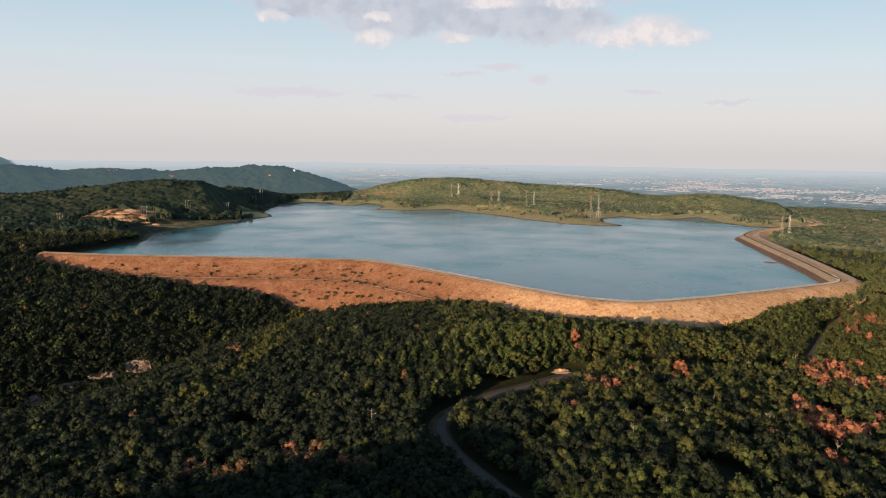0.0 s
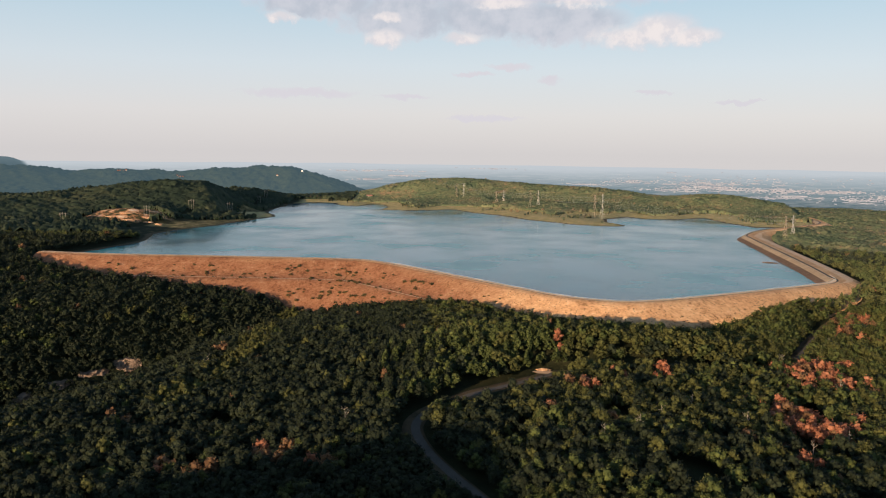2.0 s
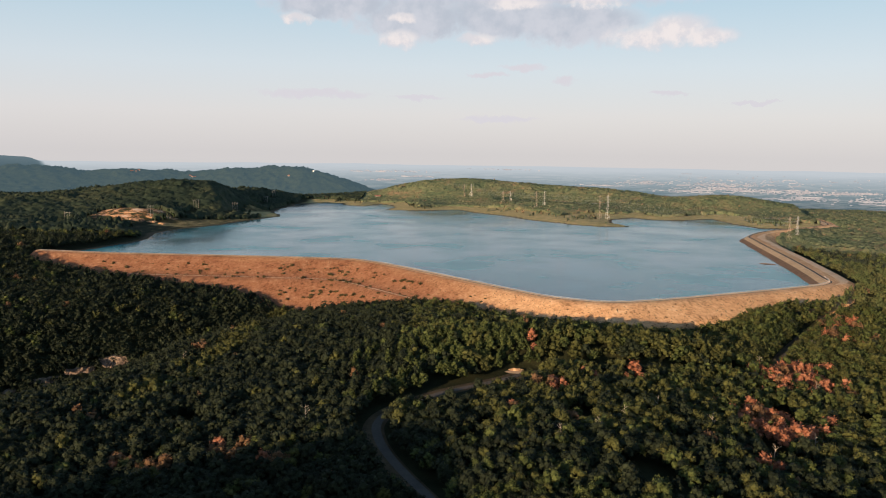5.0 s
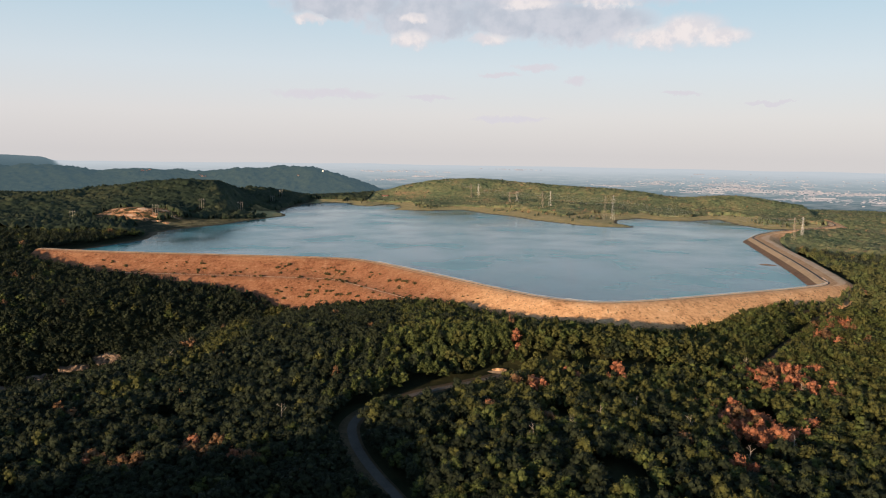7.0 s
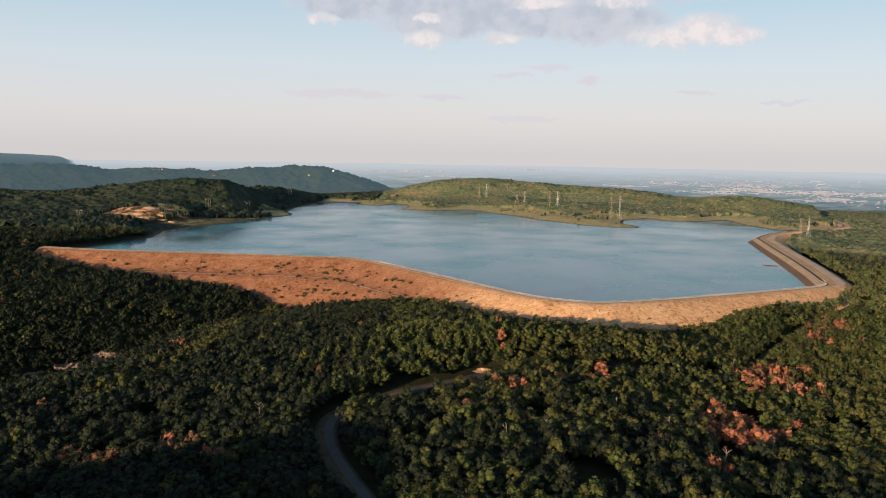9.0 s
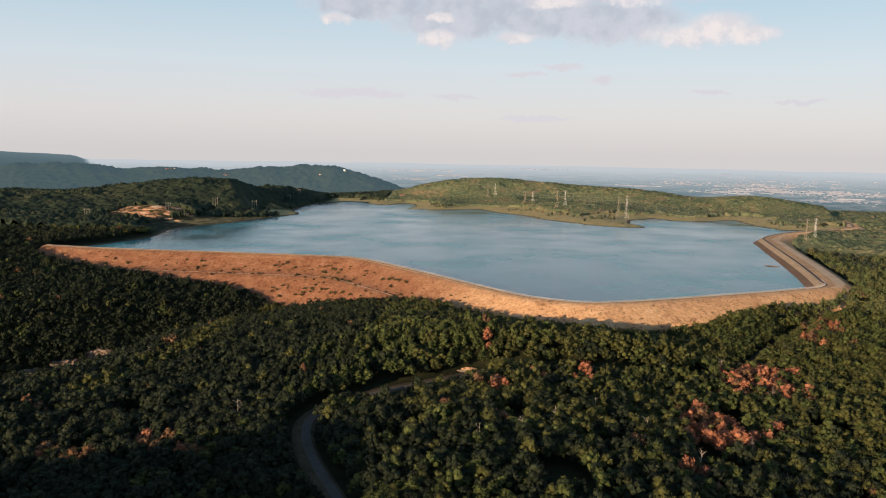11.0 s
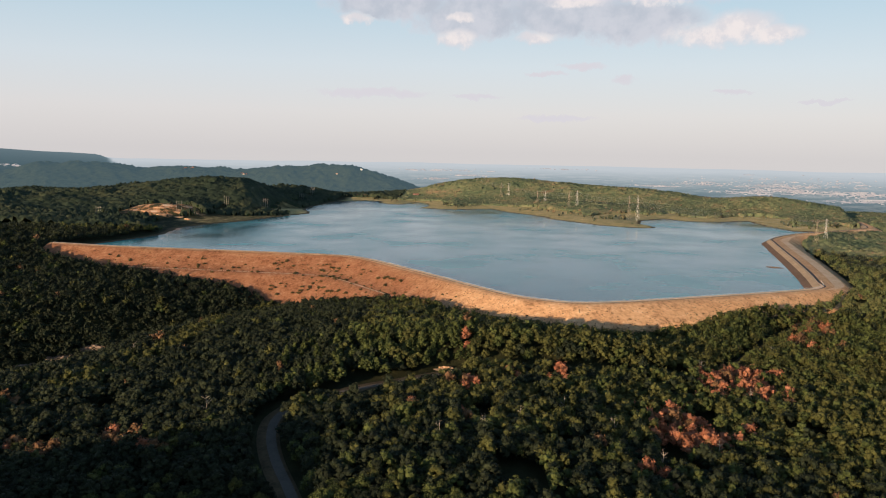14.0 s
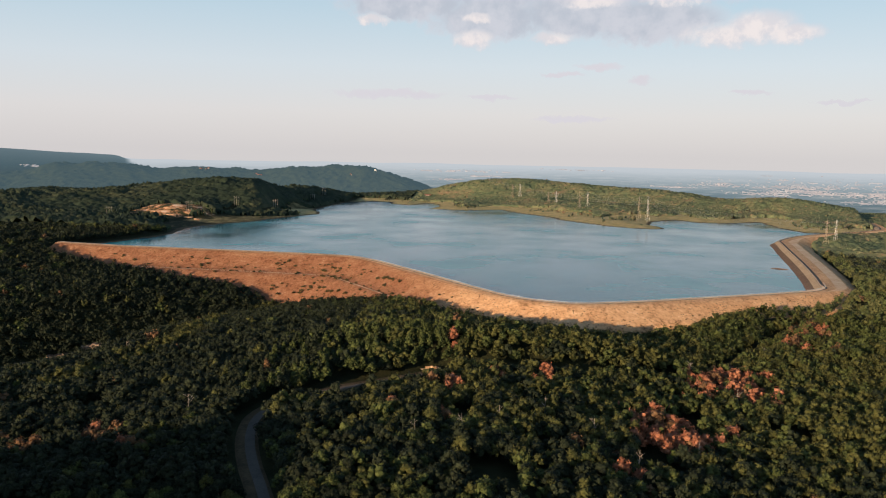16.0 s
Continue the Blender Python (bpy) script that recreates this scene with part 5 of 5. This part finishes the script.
# ---- towns on the valley plain, far away ----
def towns():
    g = np.random.default_rng(44)
    groups = [(10.4, 3990, 1.6, 45, 26), (15.2, 3960, 2.2, 60, 36), (15.4, 3780, 1.8, 40, 30), (20.1, 3700, 2.4, 55, 64), (23.5, 3715, 1.4, 28, 34), (20.2, 3480, 1.8, 36, 28),
              (25.0, 3450, 2.2, 60, 44), (26.5, 3600, 1.8, 40, 18), (-7.2, 3900, 0.8, 25, 12), (-4.5, 4090, 1.1, 25, 18), (-6.6, 4370, 2.0, 25, 22), (7.8, 3815, 1.1, 25, 18),
              (17.9, 4110, 6.0, 160, 46), (1.4, 4590, 2.2, 25, 8), (13.5, 3650, 1.6, 35, 28), (16.7, 3720, 1.6, 35, 26), (-33.5, 4000, 0.6, 15, 9), (30.0, 3700, 3.0, 120, 50)]
    bm = bmesh.new()
    for az, r, sa, sr, n in groups:
        n = n * 4
        a, rr = np.radians(az + g.normal(0, sa * 0.6, n)), r + g.normal(0, sr, n)
        x, y = HOME[0] + rr * np.sin(a), rr * np.cos(a)
        z = ground(x, y)[0]
        for k in range(n):
            if k % 14 == 0:
                box(bm, (g.uniform(18, 60), g.uniform(12, 34), 2.2), (x[k], y[k], z[k] - 1), g.uniform(-0.2, 0.2))
            box(bm, (g.uniform(2, 9), g.uniform(4, 12), g.uniform(0.8, 2.4) + 1), (x[k], y[k], z[k] - 1), g.uniform(-0.6, 0.6))
    me = bpy.data.meshes.new("town")
    bm.to_mesh(me)
    bm.free()
    m, nt, bsdf = node_kit("pale_town")
    geo = nt.nodes.new("ShaderNodeNewGeometry")
    col = ramp_node(nt, geo.outputs["Random Per Island"], [(0.1, (0.26, 0.21, 0.19)), (0.5, (0.52, 0.42, 0.38)), (0.9, (0.80, 0.70, 0.65))])
    nt.links.new(col, bsdf.inputs["Base Color"])
    bsdf.inputs["Roughness"].default_value = 0.8
    # haze glow laid over the buildings
    add_haze_glow(m, nt, bsdf, 0.70, (0.33, 0.335, 0.36))
    me.materials.append(m)
    tagged(new("town", me), "pale scattered town buildings on the hazy valley plain", "town", kind="stuff")


towns()


# ---- bare ledges of the quarry ----
for k, (x, y, l, t, turn) in enumerate([(-560, 1392, 22, 3.5, 8), (-530, 1380, 26, 4.5, -5), (-500, 1385, 18, 3.5, -14), (-545, 1412, 24, 4.0, 4), (-512, 1408, 20, 4.0, -10), (-478, 1372, 14, 3.0, -22)]):
    rock_ledge(x, y, l, t, turn, 90 + k, -1.3, "clay", "bare orange clay and rock face of a quarry")
